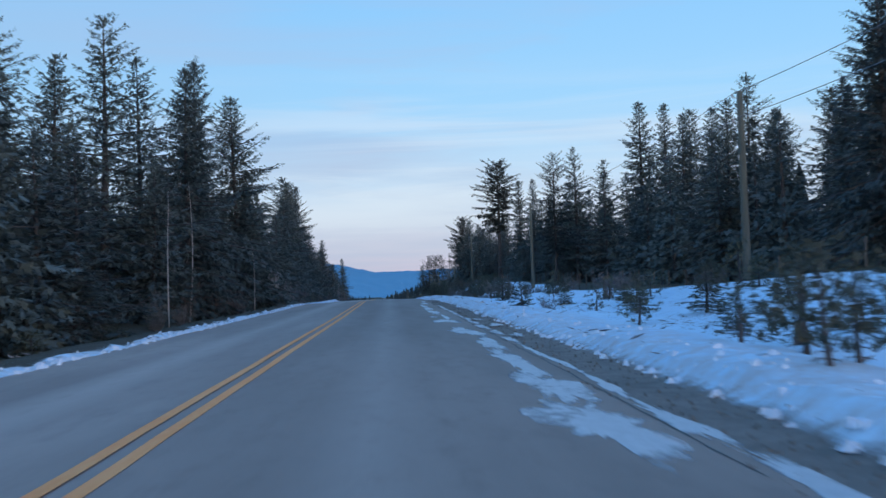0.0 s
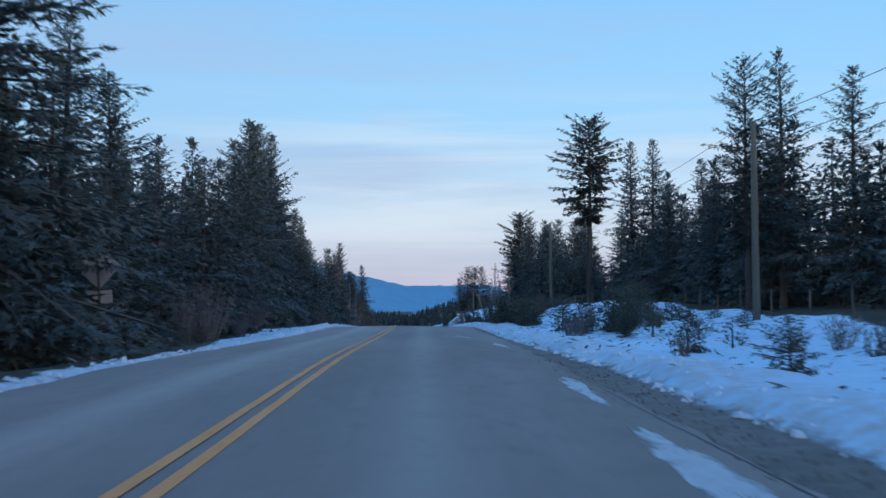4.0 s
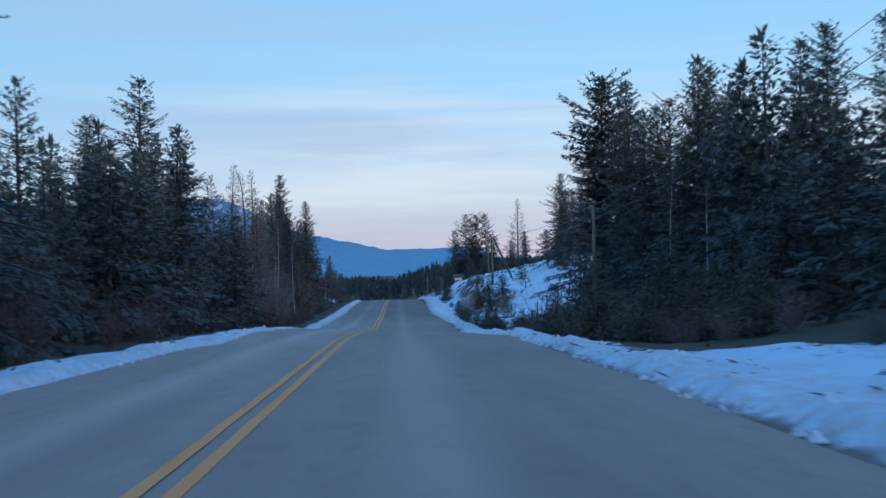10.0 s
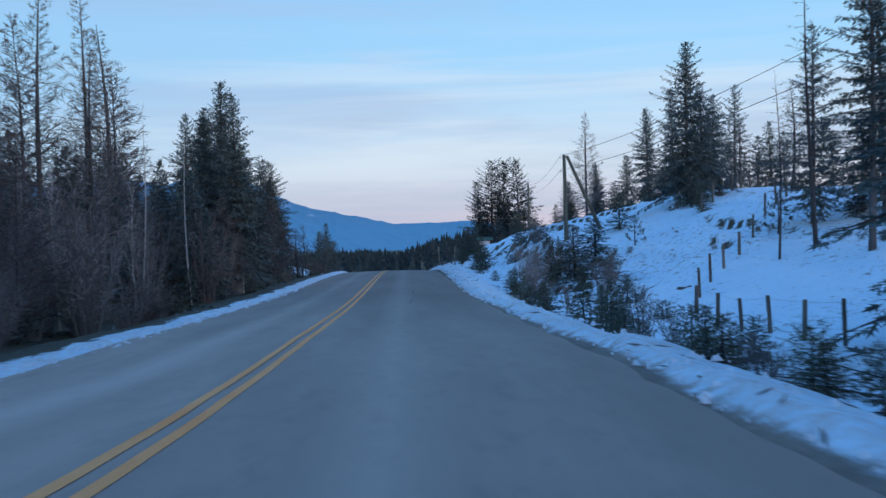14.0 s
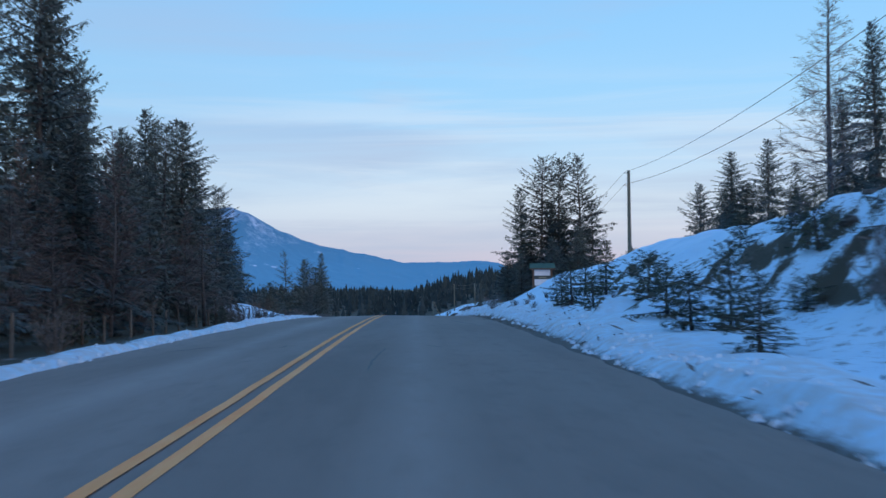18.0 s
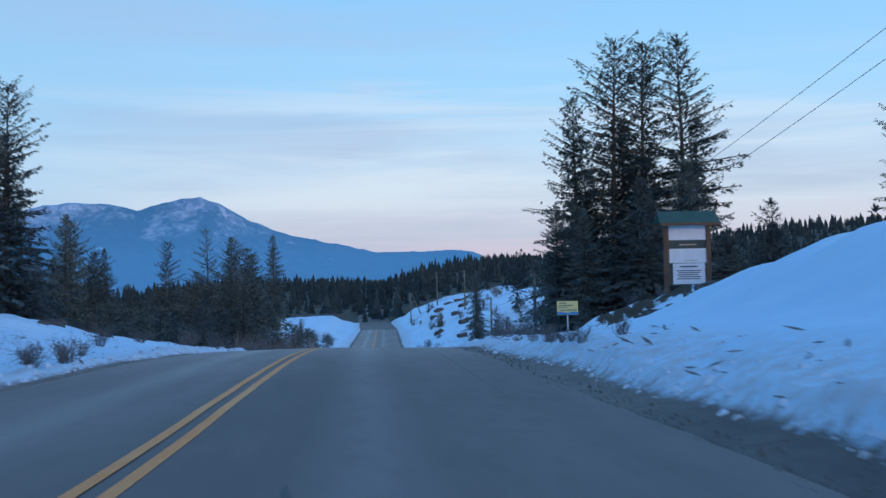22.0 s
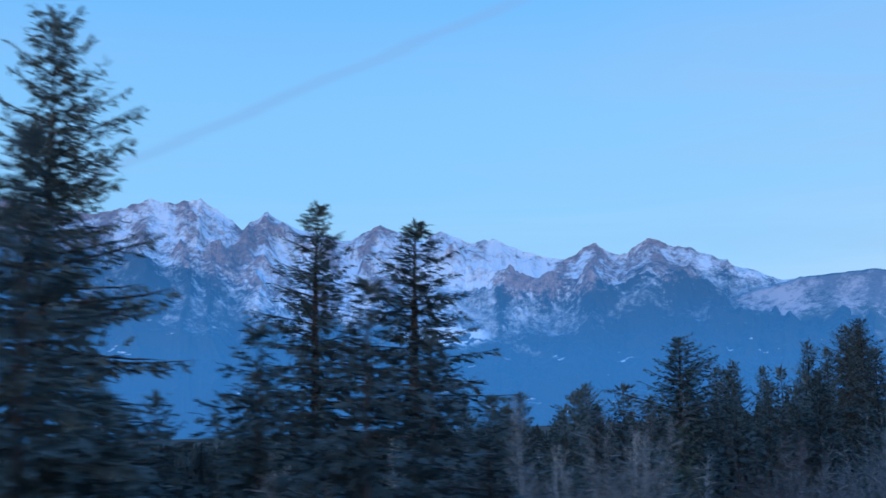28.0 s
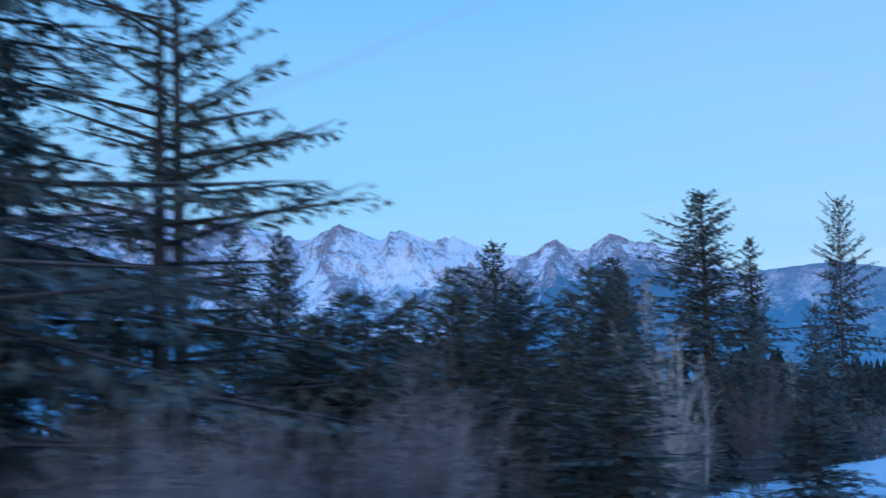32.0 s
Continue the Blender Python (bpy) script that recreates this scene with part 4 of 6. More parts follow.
def bush(seed, height=1.2, reach=0.8, stems=26, material=None, leafy=0, twigs=9):
    rng = random.Random(seed)
    s, fine_ = Soup(), Soup()
    for _ in range(stems):
        az = rng.uniform(0, 6.28)
        out = Vector((math.cos(az), math.sin(az), 0)) * rng.uniform(0.1, 1.0) * reach
        root = out * 0.22 + Vector((0, 0, -0.12))
        tip = out + UP * height * rng.uniform(0.55, 1.05)
        mid = root.lerp(tip, 0.5) + turn_of(rng, 0.08)
        s.tube([root, mid, tip], [0.012, 0.008, 0.003], 3, False)
        for _ in range(twigs + leafy):
            q = rng.uniform(0.2, 1)
            p = root.lerp(mid, q * 2) if q < 0.5 else mid.lerp(tip, q * 2 - 1)
            d = (UP * rng.uniform(0.1, 1) + out * 0.5 + turn_of(rng, 0.8)).normalized()
            fine_.blade(p, d, rng.uniform(0.12, 0.34) * min(height, 1.7), 0.02 + (0.05 if leafy else 0), d.cross(turn_of(rng, 1) + UP * 0.2).normalized())
    return (s.done("stem", material or M_TWIG), fine_.done("twig", material or M_TWIG), height)


def pale_clump(seed, height, reach, stems):
    """A leafless pale tree that parts into several stems near the ground."""
    rng = random.Random(seed)
    trunk, crown = Soup(), Soup()
    for k in range(stems):
        az = k * 2.4 + rng.uniform(-0.4, 0.4)
        out = Vector((math.cos(az), math.sin(az), 0)) * (reach * rng.uniform(0.15, 0.75))
        tall = height * rng.uniform(0.7, 1.0)
        pts = [Vector((0, 0, -0.3)) + out * 0.03, out * 0.22 + UP * tall * 0.3, out * 0.6 + UP * tall * 0.65 + turn_of(rng, 0.15), out + UP * tall]
        trunk.tube(pts, [0.085, 0.06, 0.038, 0.008], 6)
        for j in range(22):
            q = rng.uniform(0.22, 0.97)
            i = min(2, int(q * 3))
            p = pts[i].lerp(pts[i + 1], q * 3 - i)
            b = rng.uniform(0, 6.28)
            d = Vector((math.cos(b), math.sin(b), rng.uniform(0.5, 1.4))).normalized()
            ln = height * rng.uniform(0.10, 0.22) * (1.2 - q)
            end = p + d * ln + UP * ln * 0.2
            crown.tube([p, p + d * ln * 0.5, end], [0.020, 0.013, 0.004], 3, False)
            for _ in range(9):
                c = p.lerp(end, rng.uniform(0.3, 1))
                w = (d + turn_of(rng, 0.7)).normalized()
                crown.blade(c, w, ln * rng.uniform(0.25, 0.6), 0.022, w.cross(turn_of(rng, 1) + UP * 0.2).normalized())
    return (trunk.done("trunk", M_PALE_BARK, True), crown.done("crown", M_PALE), height)


KINDS = {
    "fir": [conifer(11 + k, 16, 5.4, 0.03, 140, 0.62, 0.30, 0.0, dead=24, sharp=0.80, gap=0.04, fine=1.3, core=9, slim=0.19) for k in range(4)],
    "spruce": [conifer(31 + k, 16, 4.2, 0.03, 140, 0.58, 0.34, 0.0, dead=14, sharp=0.88, gap=0.02, fine=1.3, core=8, slim=0.19) for k in range(3)],
    "thin": [conifer(41 + k, 16, 4.7, 0.08, 104, 0.62, 0.14, 0.15, dead=36, sharp=0.76, gap=0.10, fine=1.25, slim=0.19, core=5) for k in range(3)],
    "pine": [conifer(51 + k, 16, 4.0, 0.24, 112, 0.58, 0.12, 0.0, 0.0, dead=24, sharp=0.5, gap=0.08, needles=M_PINE, fine=1.2, slim=0.2, core=1, hang_=0.5, fluff=0.5, swell=0.16) for k in range(3)],
    "highpine": [conifer(57 + k, 16, 3.5, 0.47, 104, 0.62, 0.10, 0.0, 0.0, dead=34, sharp=0.45, gap=0.22, needles=M_PINE, fine=1.5, slim=0.24, core=2, lean=0.15, hang_=0.5, fluff=0.7, swell=0.24) for k in range(1)],
    "mid": [conifer(161 + k, 11, 4.1, 0.02, 84, 0.72, 0.28, 0.0, dead=6, fine=0.55, sharp=0.80, gap=0.05, slim=0.22, core=6) for k in range(5)],
    "back": [conifer(61 + k, 13, 4.7, 0.02, 64, 1.0, 0.30, 0.0, dead=0, fine=0.36, sharp=0.80, slim=0.26, core=5) for k in range(4)],
    "soft": [conifer(181 + k, 9, 3.4, 0.02, 84, 0.60, 0.16, 0.0, dead=6, fine=0.8, sharp=0.66, gap=0.05, slim=0.2, core=3, needles=M_YOUNG, fluff=0.45) for k in range(3)],
    "airy": [conifer(187 + k, 16, 4.4, 0.14, 78, 0.52, 0.04, 0.0, dead=30, fine=0.95, sharp=0.6, gap=0.22, slim=0.2, core=0, needles=M_YOUNG, fluff=0.5) for k in range(2)],
    "young": [conifer(71 + k, 3.0, 1.2, 0.03, 62, 0.30, 0.06, 0.0, dead=4, lean=0.08, sharp=0.75, needles=M_YOUNG, fine=1.3, slim=0.20) for k in range(4)],
    "pinelet": [conifer(81 + k, 2.4, 0.9, 0.06, 30, 0.26, -0.15, 0.0, 0.9, dead=6, lean=0.14, sharp=0.5, needles=M_YOUNG, fine=1.4, fan=5) for k in range(3)],
    "larch": [bare_tree(91 + k, 14, 2.6, 0.12, 140, 0.35, M_TWIG, 24) for k in range(3)],
    "snag": [bare_tree(95 + k, 14, 1.7, 0.25, 44, 0.05, M_TWIG, 7, 0.62) for k in range(2)],
    "greysnag": [bare_tree(197 + k, 12, 1.1, 0.35, 26, 0.05, M_GREY, 6, 0.55, M_PALE_BARK) for k in range(2)],
    "clump": [pale_clump(211 + k, 6.6, 1.7, 9 - 3 * k) for k in range(2)],
    "redtwig": [bare_tree(97 + k, 10, 2.3, 0.05, 130, 0.5, M_RUST, 24, 0.7) for k in range(2)],
    "aspen": [bare_tree(101 + k, 6.5, 1.3, 0.22, 34, 2.2, M_PALE, 12, 0.7, M_PALE_BARK, 0.5) for k in range(2)],
    "thicket": [bush(151 + k, 4.2, 1.3, 40, (M_RUST, M_GREY, M_GREY)[k], 0, 26) for k in range(3)],
    "bush": [bush(111 + k, 1.1, 0.8, 26, None, 0, 14) for k in range(3)],
    "redbush": [bush(121 + k, 1.6, 1.1, 44, M_RUST, 0, 16) for k in range(2)],
    "scrub": [conifer(131 + k, 1.9, 1.2, 0.0, 44, 0.30, 0.02, 0.0, dead=6, lean=0.2, sharp=0.42, needles=M_YOUNG, fine=1.4, slim=0.2, gap=0.05) for k in range(3)],
    "grass": [bush(141 + k, 0.45, 0.35, 20) for k in range(2)],
}
WORDS = {
    "fir": ("fir_tree", "tall dark green fir with drooping boughs", "tree"),
    "spruce": ("spruce_tree", "slender dark green spruce", "tree"),
    "thin": ("fir_tree", "tall see-through conifer with sparse dark boughs", "tree"),
    "pine": ("pine_tree", "tall pine with tufted crown on a bare trunk", "tree"),
    "mid": ("edge_fir", "dense dark green fir at the forest edge", "tree"),
    "soft": ("edge_fir", "bushy grey green fir at the forest edge", "tree"),
    "airy": ("pine_tree", "tall see-through pine with feathery tufted boughs", "tree"),
    "thicket": ("thicket_bush", "tall leafless thicket of grey brown stems", "bush"),
    "back": ("forest_fir", "dark conifer standing inside the roadside forest", "tree"),
    "young": ("young_fir", "small olive green fir growing in the snow", "young tree"),
    "pinelet": ("young_pine", "small scruffy pine growing in the snow", "young tree"),
    "larch": ("larch_tree", "leafless larch with fine grey twigs", "tree"),
    "snag": ("dead_tree", "dead standing conifer with bare broken branches", "tree"),
    "redtwig": ("leafless_tree", "leafless tree with reddish brown twigs", "tree"),
    "aspen": ("aspen_tree", "leafless pale aspen with upright branches", "tree"),
    "highpine": ("pine_tree", "tall pine with dense rounded crown high on a bare trunk", "tree"),
    "greysnag": ("dead_tree", "dead grey trunk with short bare branches", "tree"),
    "clump": ("aspen_tree", "leafless pale aspen with several stems and dense twigs", "tree"),
    "bush": ("bare_bush", "leafless grey brown bush standing in snow", "bush"),
    "redbush": ("red_bush", "leafless russet bush standing in snow", "bush"),
    "scrub": ("scrub_bush", "low olive green scrub growing in snow", "bush"),
    "grass": ("grass_tuft", "tuft of dry grass poking through snow", "grass"),
}
models, planted, tree_rng = {}, [], random.Random(5)


def plant(kind, x, y, top=None, tall=None, wide=1.0, which=None):
    """Sets a tree at x, y; top is the height of its tip over the world's zero, tall its own height."""
    z = float(ground_z(x, y))
    h = tall if tall else top - z
    n = which if which is not None else tree_rng.randrange(len(KINDS[kind]))
    n %= len(KINDS[kind])
    key = (kind, n)
    full = KINDS[kind][n][2]
    m = pose(x, y, z, tree_rng.uniform(-1.5, 1.5), tree_rng.uniform(-1.5, 1.5), tree_rng.uniform(0, 360))
    name, label, category = WORDS[kind]
    planted.append((x, y, h))
    sxy, sz = wide * (0.45 + 0.55 * h / full) if h < full else wide * (h / full) ** 0.8, h / full
    trunk, crown, _ = KINDS[kind][n]
    t = thing(name, m @ Matrix.Diagonal((sxy, sxy, sz, 1)), label, category, "roadside trees" if category == "tree" else "roadside " + category + "s")
    for me in (trunk, crown):
        if me is not None:
            part(me.name.split(".")[0], me, t, kind="stuff" if me.name.startswith("twig") else "")
    return t


def row(*trees):
    for kind, x, y, top, wide in trees:
        plant(kind, x, y, top, wide=wide)


# the tall trees along the left side, as the road passes them
row(("thin", -15.2, 66, 17.5, 1.1), ("thin", -15.4, 78, 17.6, 1.0), ("fir", -24.1, 89.6, 20.4, 1.1), ("fir", -11.8, 74.2, 16.0, 1.0),
    ("fir", -12.0, 101.2, 18.8, 1.2), ("fir", -13.0, 86, 19.0, 0.95), ("fir", -19, 58, 16.5, 1.1), ("spruce", -13, 112, 14.0, 1.1), ("fir", -13.5, 122, 13.5, 1.0))
row(("thin", -14.3, 176.8, 19.9, 1.1), ("fir", -12.6, 170.5, 18.0, 0.9), ("fir", -12.8, 161.1, 17.7, 1.0), ("fir", -13.3, 168.6, 18.4, 0.9),
    ("spruce", -17.5, 164.1, 14.4, 1.1), ("fir", -12.5, 150, 14.5, 1.0), ("fir", -17.8, 215.2, 16.7, 1.1), ("fir", -13.5, 204, 14.5, 1.0), ("thin", -15, 196, 17.5, 1.1))
row(("thin", -24.6, 289.6, 23.2, 1.3), ("fir", -22.5, 284, 17, 1.1), ("fir", -19, 276, 15.5, 1.0), ("fir", -24, 268, 16.5, 1.1), ("larch", -18.9, 318, 16.5, 1.3), ("larch", -15.8, 287.6, 11.5, 1.0),
    ("redtwig", -20.7, 306.4, 15.1, 1.2), ("redtwig", -17, 312, 13, 1.2), ("larch", -14.5, 300, 12, 1.1))
row(("spruce", -11.6, 327.3, 13.2, 1.0), ("fir", -14.5, 331, 12.0, 1.0), ("fir", -19.6, 372.7, 20.6, 0.9), ("fir", -20.5, 366, 17.0, 1.0), ("spruce", -21.5, 360.6, 15.8, 1.0),
    ("fir", -23.6, 414.9, 16.9, 1.0), ("spruce", -21.5, 410, 15.2, 1.0), ("thin", -19.1, 406.8, 14.9, 1.2), ("fir", -20.6, 395, 11.9, 1.0))
row(("thin", -18.8, 400, 13.5, 1.1), ("fir", -17.9, 402, 14.0, 1.0), ("fir", -18.7, 415, 12.4, 1.0), ("pine", -23.5, 455.2, 13.7, 0.9), ("fir", -21, 447, 9.5, 1.0), ("fir", -25, 440, 9.0, 1.0))
# along the right side
row(("fir", 25.6, 60, 16.5, 1.0), ("fir", 28.3, 75, 14.0, 1.0), ("fir", 24.3, 85, 15.0, 0.9), ("spruce", 26, 95, 16.0, 1.1), ("thin", 28.9, 95, 18.5, 1.0), ("fir", 33, 100, 16.6, 1.0),
    ("spruce", 27.3, 110, 17.9, 1.0), ("spruce", 28.1, 120, 20.3, 1.0), ("fir", 31.0, 121.4, 19.9, 1.0), ("spruce", 28.3, 132.7, 22.5, 1.2), ("fir", 22, 52, 15.5, 1.0), ("fir", 27, 40, 17.0, 1.0))
row(("pine", 19.4, 138.1, 17.7, 0.9), ("thin", 22.2, 140.7, 18.6, 1.0), ("thin", 24.7, 135, 16.5, 1.0), ("thin", 21.4, 153.4, 13.7, 1.0), ("fir", 20.4, 150, 11.0, 0.8), ("fir", 20.2, 165, 13.1, 0.9),
    ("highpine", 18.3, 197.0, 23.4, 1.3), ("spruce", 20.4, 180.8, 18.8, 0.95), ("spruce", 22.2, 181.0, 19.0, 0.95))
row(("fir", 19.5, 172, 9.4, 0.9), ("highpine", 17.0, 272.5, 19.5, 1.1), ("fir", 16.6, 272, 14.0, 1.35), ("spruce", 18.6, 268.5, 18.6, 1.3), ("fir", 17.6, 265, 15.5, 1.2), ("pine", 20.8, 265, 16.5, 1.1), ("fir", 18.6, 246, 16.4, 0.9), ("fir", 22.6, 233.1, 15.7, 1.0), ("fir", 21.2, 254.4, 17.2, 1.0),
    ("thin", 21.7, 223.4, 14.1, 1.0), ("fir", 22.4, 272.7, 17.1, 1.0), ("spruce", 17.0, 256, 14.5, 1.1), ("fir", 25, 262, 17, 1.1), ("spruce", 24.5, 244, 17, 1.1))
row(("snag", 22.2, 304, 15.9, 1.2), ("fir", 20.9, 327.5, 16.1, 0.85), ("fir", 23.5, 334, 14.0, 0.8), ("thin", 30.4, 349.8, 15.8, 0.8), ("fir", 27, 344, 14.2, 0.8), ("larch", 18.9, 364.1, 15.4, 1.0),
    ("fir", 20.2, 366, 10.2, 0.7), ("fir", 30.1, 387.5, 18.2, 0.8), ("spruce", 31.5, 380.7, 19.7, 0.9), ("fir", 34.8, 428.4, 15.6, 1.0), ("fir", 34.9, 457.3, 13.8, 1.1))
row(("fir", 19.8, 385, 9.4, 0.8), ("fir", 19.4, 380, 7.0, 0.9), ("fir", 37.6, 456, 13.0, 1.1), ("pine", 16.2, 466.4, 18.2, 1.0), ("pine", 18.6, 466.8, 18.2, 1.0), ("pine", 21.4, 465.7, 18.2, 1.0),
    ("fir", 14.0, 469, 14.5, 0.9), ("fir", 18.0, 473, 13.0, 1.0), ("snag", 20.2, 304, 10.5, 0.8), ("thin", 24.1, 310, 14.0, 0.8), ("thin", 28.0, 309, 16.0, 0.8), ("pine", 23.3, 299, 17.5, 0.8), ("fir", 11.6, 463, 6.0, 0.9), ("fir", 13.2, 460, 5.5, 0.9), ("fir", 16.8, 459, 7.5, 1.0), ("fir", 20.5, 462, 9.0, 1.0), ("thin", 23.5, 470, 13, 1.0))
row(("fir", 15.2, 470, 9.0, 1.0), ("fir", 17.5, 461, 6.5, 1.1), ("spruce", 19.6, 470, 12.0, 1.1), ("spruce", 21.5, 463, 9.0, 0.9))
# beyond the crest
row(("spruce", -29.2, 686.2, 13.5, 1.2), ("airy", -26.1, 556.9, 9.5, 0.8), ("thin", -19.4, 546.3, 6.0, 1.1),
    ("spruce", 14.7, 588, 3.0, 0.95), ("fir", 39.5, 640, 7.0, 0.9))
row(("spruce", -31.4, 507.8, 3.4, 1.8), ("spruce", -34.2, 506.1, 4.2, 1.4), ("fir", -35.1, 532.2, -0.1, 1.5), ("thin", -18.2, 527.7, 1.8, 1.25), ("fir", -17.1, 533.7, 5.0, 1.15), ("fir", -22.3, 547.6, 7.7, 1.2), ("thin", -19.7, 531, 3.3, 0.8), ("larch", -19.2, 532.5, 4.3, 1.0), ("airy", -20.7, 552.2, 3.2, 1.1),
    ("fir", -34.5, 599.2, 3.7, 1.5), ("fir", -62, 615.3, 4.9, 1.25), ("pine", -50.5, 654.7, 11.3, 0.8), ("clump", -14.7, 561.0, -5.8, 1.0), ("aspen", -20.6, 570.0, -4.2, 1.0), ("clump", -12.5, 571, -6.9, 0.8))

row(("mid", -24, 535.9, -2.6, 1.1), ("mid", -25, 540.3, -1.2, 1.1), ("mid", -22, 538.9, -1.8, 1.1), ("mid", -24.5, 548.8, 0.0, 1.0), ("mid", -26, 551.5, 0.5, 1.0), ("mid", -24, 533.2, -3.6, 1.0), ("spruce", -67.2, 670, 10.4, 1.3), ("fir", -80, 660, 8.5, 1.5), ("fir", -84, 668, 8.0, 1.2))
row(("fir", -29, 491.2, 7.2, 1.0), ("spruce", -26, 477.7, 6.9, 1.0), ("fir", -25, 484, 4.0, 0.9))
row(("spruce", -48, 558.8, -1.0, 0.9), ("fir", -55, 573.9, -0.2, 0.9), ("spruce", -45, 561.4, -1.0, 0.9), ("fir", -52, 582.4, 1.7, 0.9), ("spruce", -46, 575.3, 0.8, 0.9), ("mid", -40, 557.6, -1.8, 1.0), ("fir", -42, 546.4, -3.2, 0.9),
    ("fir", -55, 551.9, -2.3, 1.0), ("spruce", -60, 549.7, -2.9, 1.0), ("mid", -48, 540.7, -2.9, 1.0), ("fir", -52, 538.4, -3.9, 1.0), ("mid", -46, 529.7, -4.0, 1.0), ("spruce", -55, 534.6, -4.3, 1.0))
row(("mid", -30, 566.7, -4.1, 1.6), ("mid", -34, 573.8, -3.7, 1.5), ("mid", -40, 584.5, -2.5, 1.5), ("mid", -45, 600.4, -1.4, 1.4), ("spruce", -50, 615, 1.8, 0.9), ("mid", -25, 560.2, -5.4, 1.0), ("mid", -40, 625.8, -1.4, 1.0),
    ("larch", -17.3, 300, 15.6, 1.0), ("larch", -15.5, 301, 15.1, 0.9), ("aspen", -15.7, 290, 6.0, 0.7), ("aspen", -14.2, 291, 5.5, 0.7), ("aspen", -13.0, 300, 5.0, 0.7))

row(("fir", -20.2, 376, 17.6, 0.9), ("fir", -20.8, 384, 15.4, 0.9), ("spruce", -22.3, 389, 14.0, 1.0), ("mid", -19.5, 391, 9.5, 1.0), ("fir", -22.0, 401, 13.4, 0.9), ("spruce", -24.8, 412, 13.8, 1.0), ("mid", -21.0, 404, 9.0, 1.1), ("mid", -23.2, 419, 9.0, 1.1), ("fir", -25.5, 421, 12.4, 0.9))

# the uneven edge of the lower woods
row(("spruce", -40.8, 518.6, -4.9, 1.1), ("mid", -41.7, 522.3, -3.6, 1.0), ("mid", -45.3, 526.9, -4.1, 1.1), ("mid", -43.9, 528.6, -3.8, 1.0), ("spruce", -36.8, 524.4, -4.1, 1.2), ("mid", -35.1, 522.0, -3.8, 1.1), ("mid", -40.1, 529.9, -3.2, 1.0),
    ("spruce", -37.2, 528.3, -3.7, 1.1), ("spruce", -33.0, 526.4, -3.2, 1.1), ("mid", -42.3, 537.8, -2.6, 1.1), ("mid", -38.0, 537.7, -2.5, 1.0), ("mid", -28.9, 527.6, -3.6, 1.1), ("mid", -29.8, 531.8, -2.7, 1.0), ("fir", -36.9, 541.6, -1.8, 1.0),
    ("mid", -30.8, 536.7, -2.9, 1.1), ("mid", -33.1, 540.6, -1.8, 1.0), ("mid", -28.5, 535.2, -2.2, 1.0), ("spruce", -33.8, 546.6, -2.0, 1.0), ("mid", -31.4, 548.9, -0.5, 1.0))
row(("fir", -27.5, 562.7, -5.1, 1.2), ("soft", -22.5, 559.6, -5.0, 1.2), ("fir", -23.6, 562.0, -5.2, 1.1), ("soft", -24.6, 565.3, -3.9, 1.1), ("thin", -25.9, 567.8, -3.4, 1.1), ("fir", -22.0, 565.6, -4.4, 1.2), ("soft", -23.3, 571.2, -3.5, 1.1),
    ("thin", -20.6, 567.6, -4.0, 1.0), ("fir", -25.3, 559.6, -6.0, 1.2), ("soft", -19.8, 558.6, -6.6, 1.2), ("soft", -20.2, 562.5, -6.1, 1.1), ("soft", -16.1, 559.5, -6.5, 1.0), ("thin", -14.1, 567.4, -6.9, 1.0), ("soft", -9.8, 566.4, -7.0, 0.9), ("soft", -17.5, 537.5, -3.2, 1.2))
# pale dead trunks at the forest's edge
row(("greysnag", -11.4, 71, 9.0, 0.8), ("greysnag", -12.2, 88, 8.0, 0.7), ("greysnag", -10.6, 98, 7.0, 0.7), ("greysnag", -11.0, 62, 7.5, 0.7), ("greysnag", -11.9, 309, 8.5, 0.8), ("greysnag", -12.8, 316, 7.5, 0.8), ("greysnag", -13.4, 303, 9.5, 0.8), ("greysnag", 16.5, 244, 9.0, 0.8), ("greysnag", 15.6, 232, 7.5, 0.8))
# the forest behind them
fill = random.Random(21)


def free(x, y, gap):
    return all((x - a) ** 2 + (y - b) ** 2 > gap * gap for a, b, _ in planted)


def wood(kind, count, x0, x1, y0, y1, low, high, gap=2.2, wide=1.0):
    """Fills a stretch beside the road with trees of a height between two bounds; x is counted from the road's middle line."""
    done = tries = 0
    while done < count and tries < count * 12:
        tries += 1
        u, y = fill.uniform(x0, x1), fill.uniform(y0, y1)
        x = u + float(road_x(y))
        if free(x, y, gap) and not (-14 < x < -6 and 84 < y < 108):
            plant(fill.choice(kind), x, y, tall=fill.uniform(low, high), wide=wide * fill.uniform(0.8, 1.15))
            done += 1


def copse(count, x0, x1, y0, y1, low, high, gap=2.6):
    """Trees deep in the forest, for the one joined mesh of far_woods."""
    for _ in range(count):
        u, y = fill.uniform(x0, x1), fill.uniform(y0, y1)
        x = u + float(road_x(min(y, 899)))
        if free(x, y, gap):
            h = fill.uniform(low, high)
            planted.append((x, y, h))
            deep.append((x, y, float(ground_z(x, y)), h, fill.uniform(0.8, 1.15), fill.uniform(0, 6.28), fill.randrange(4)))


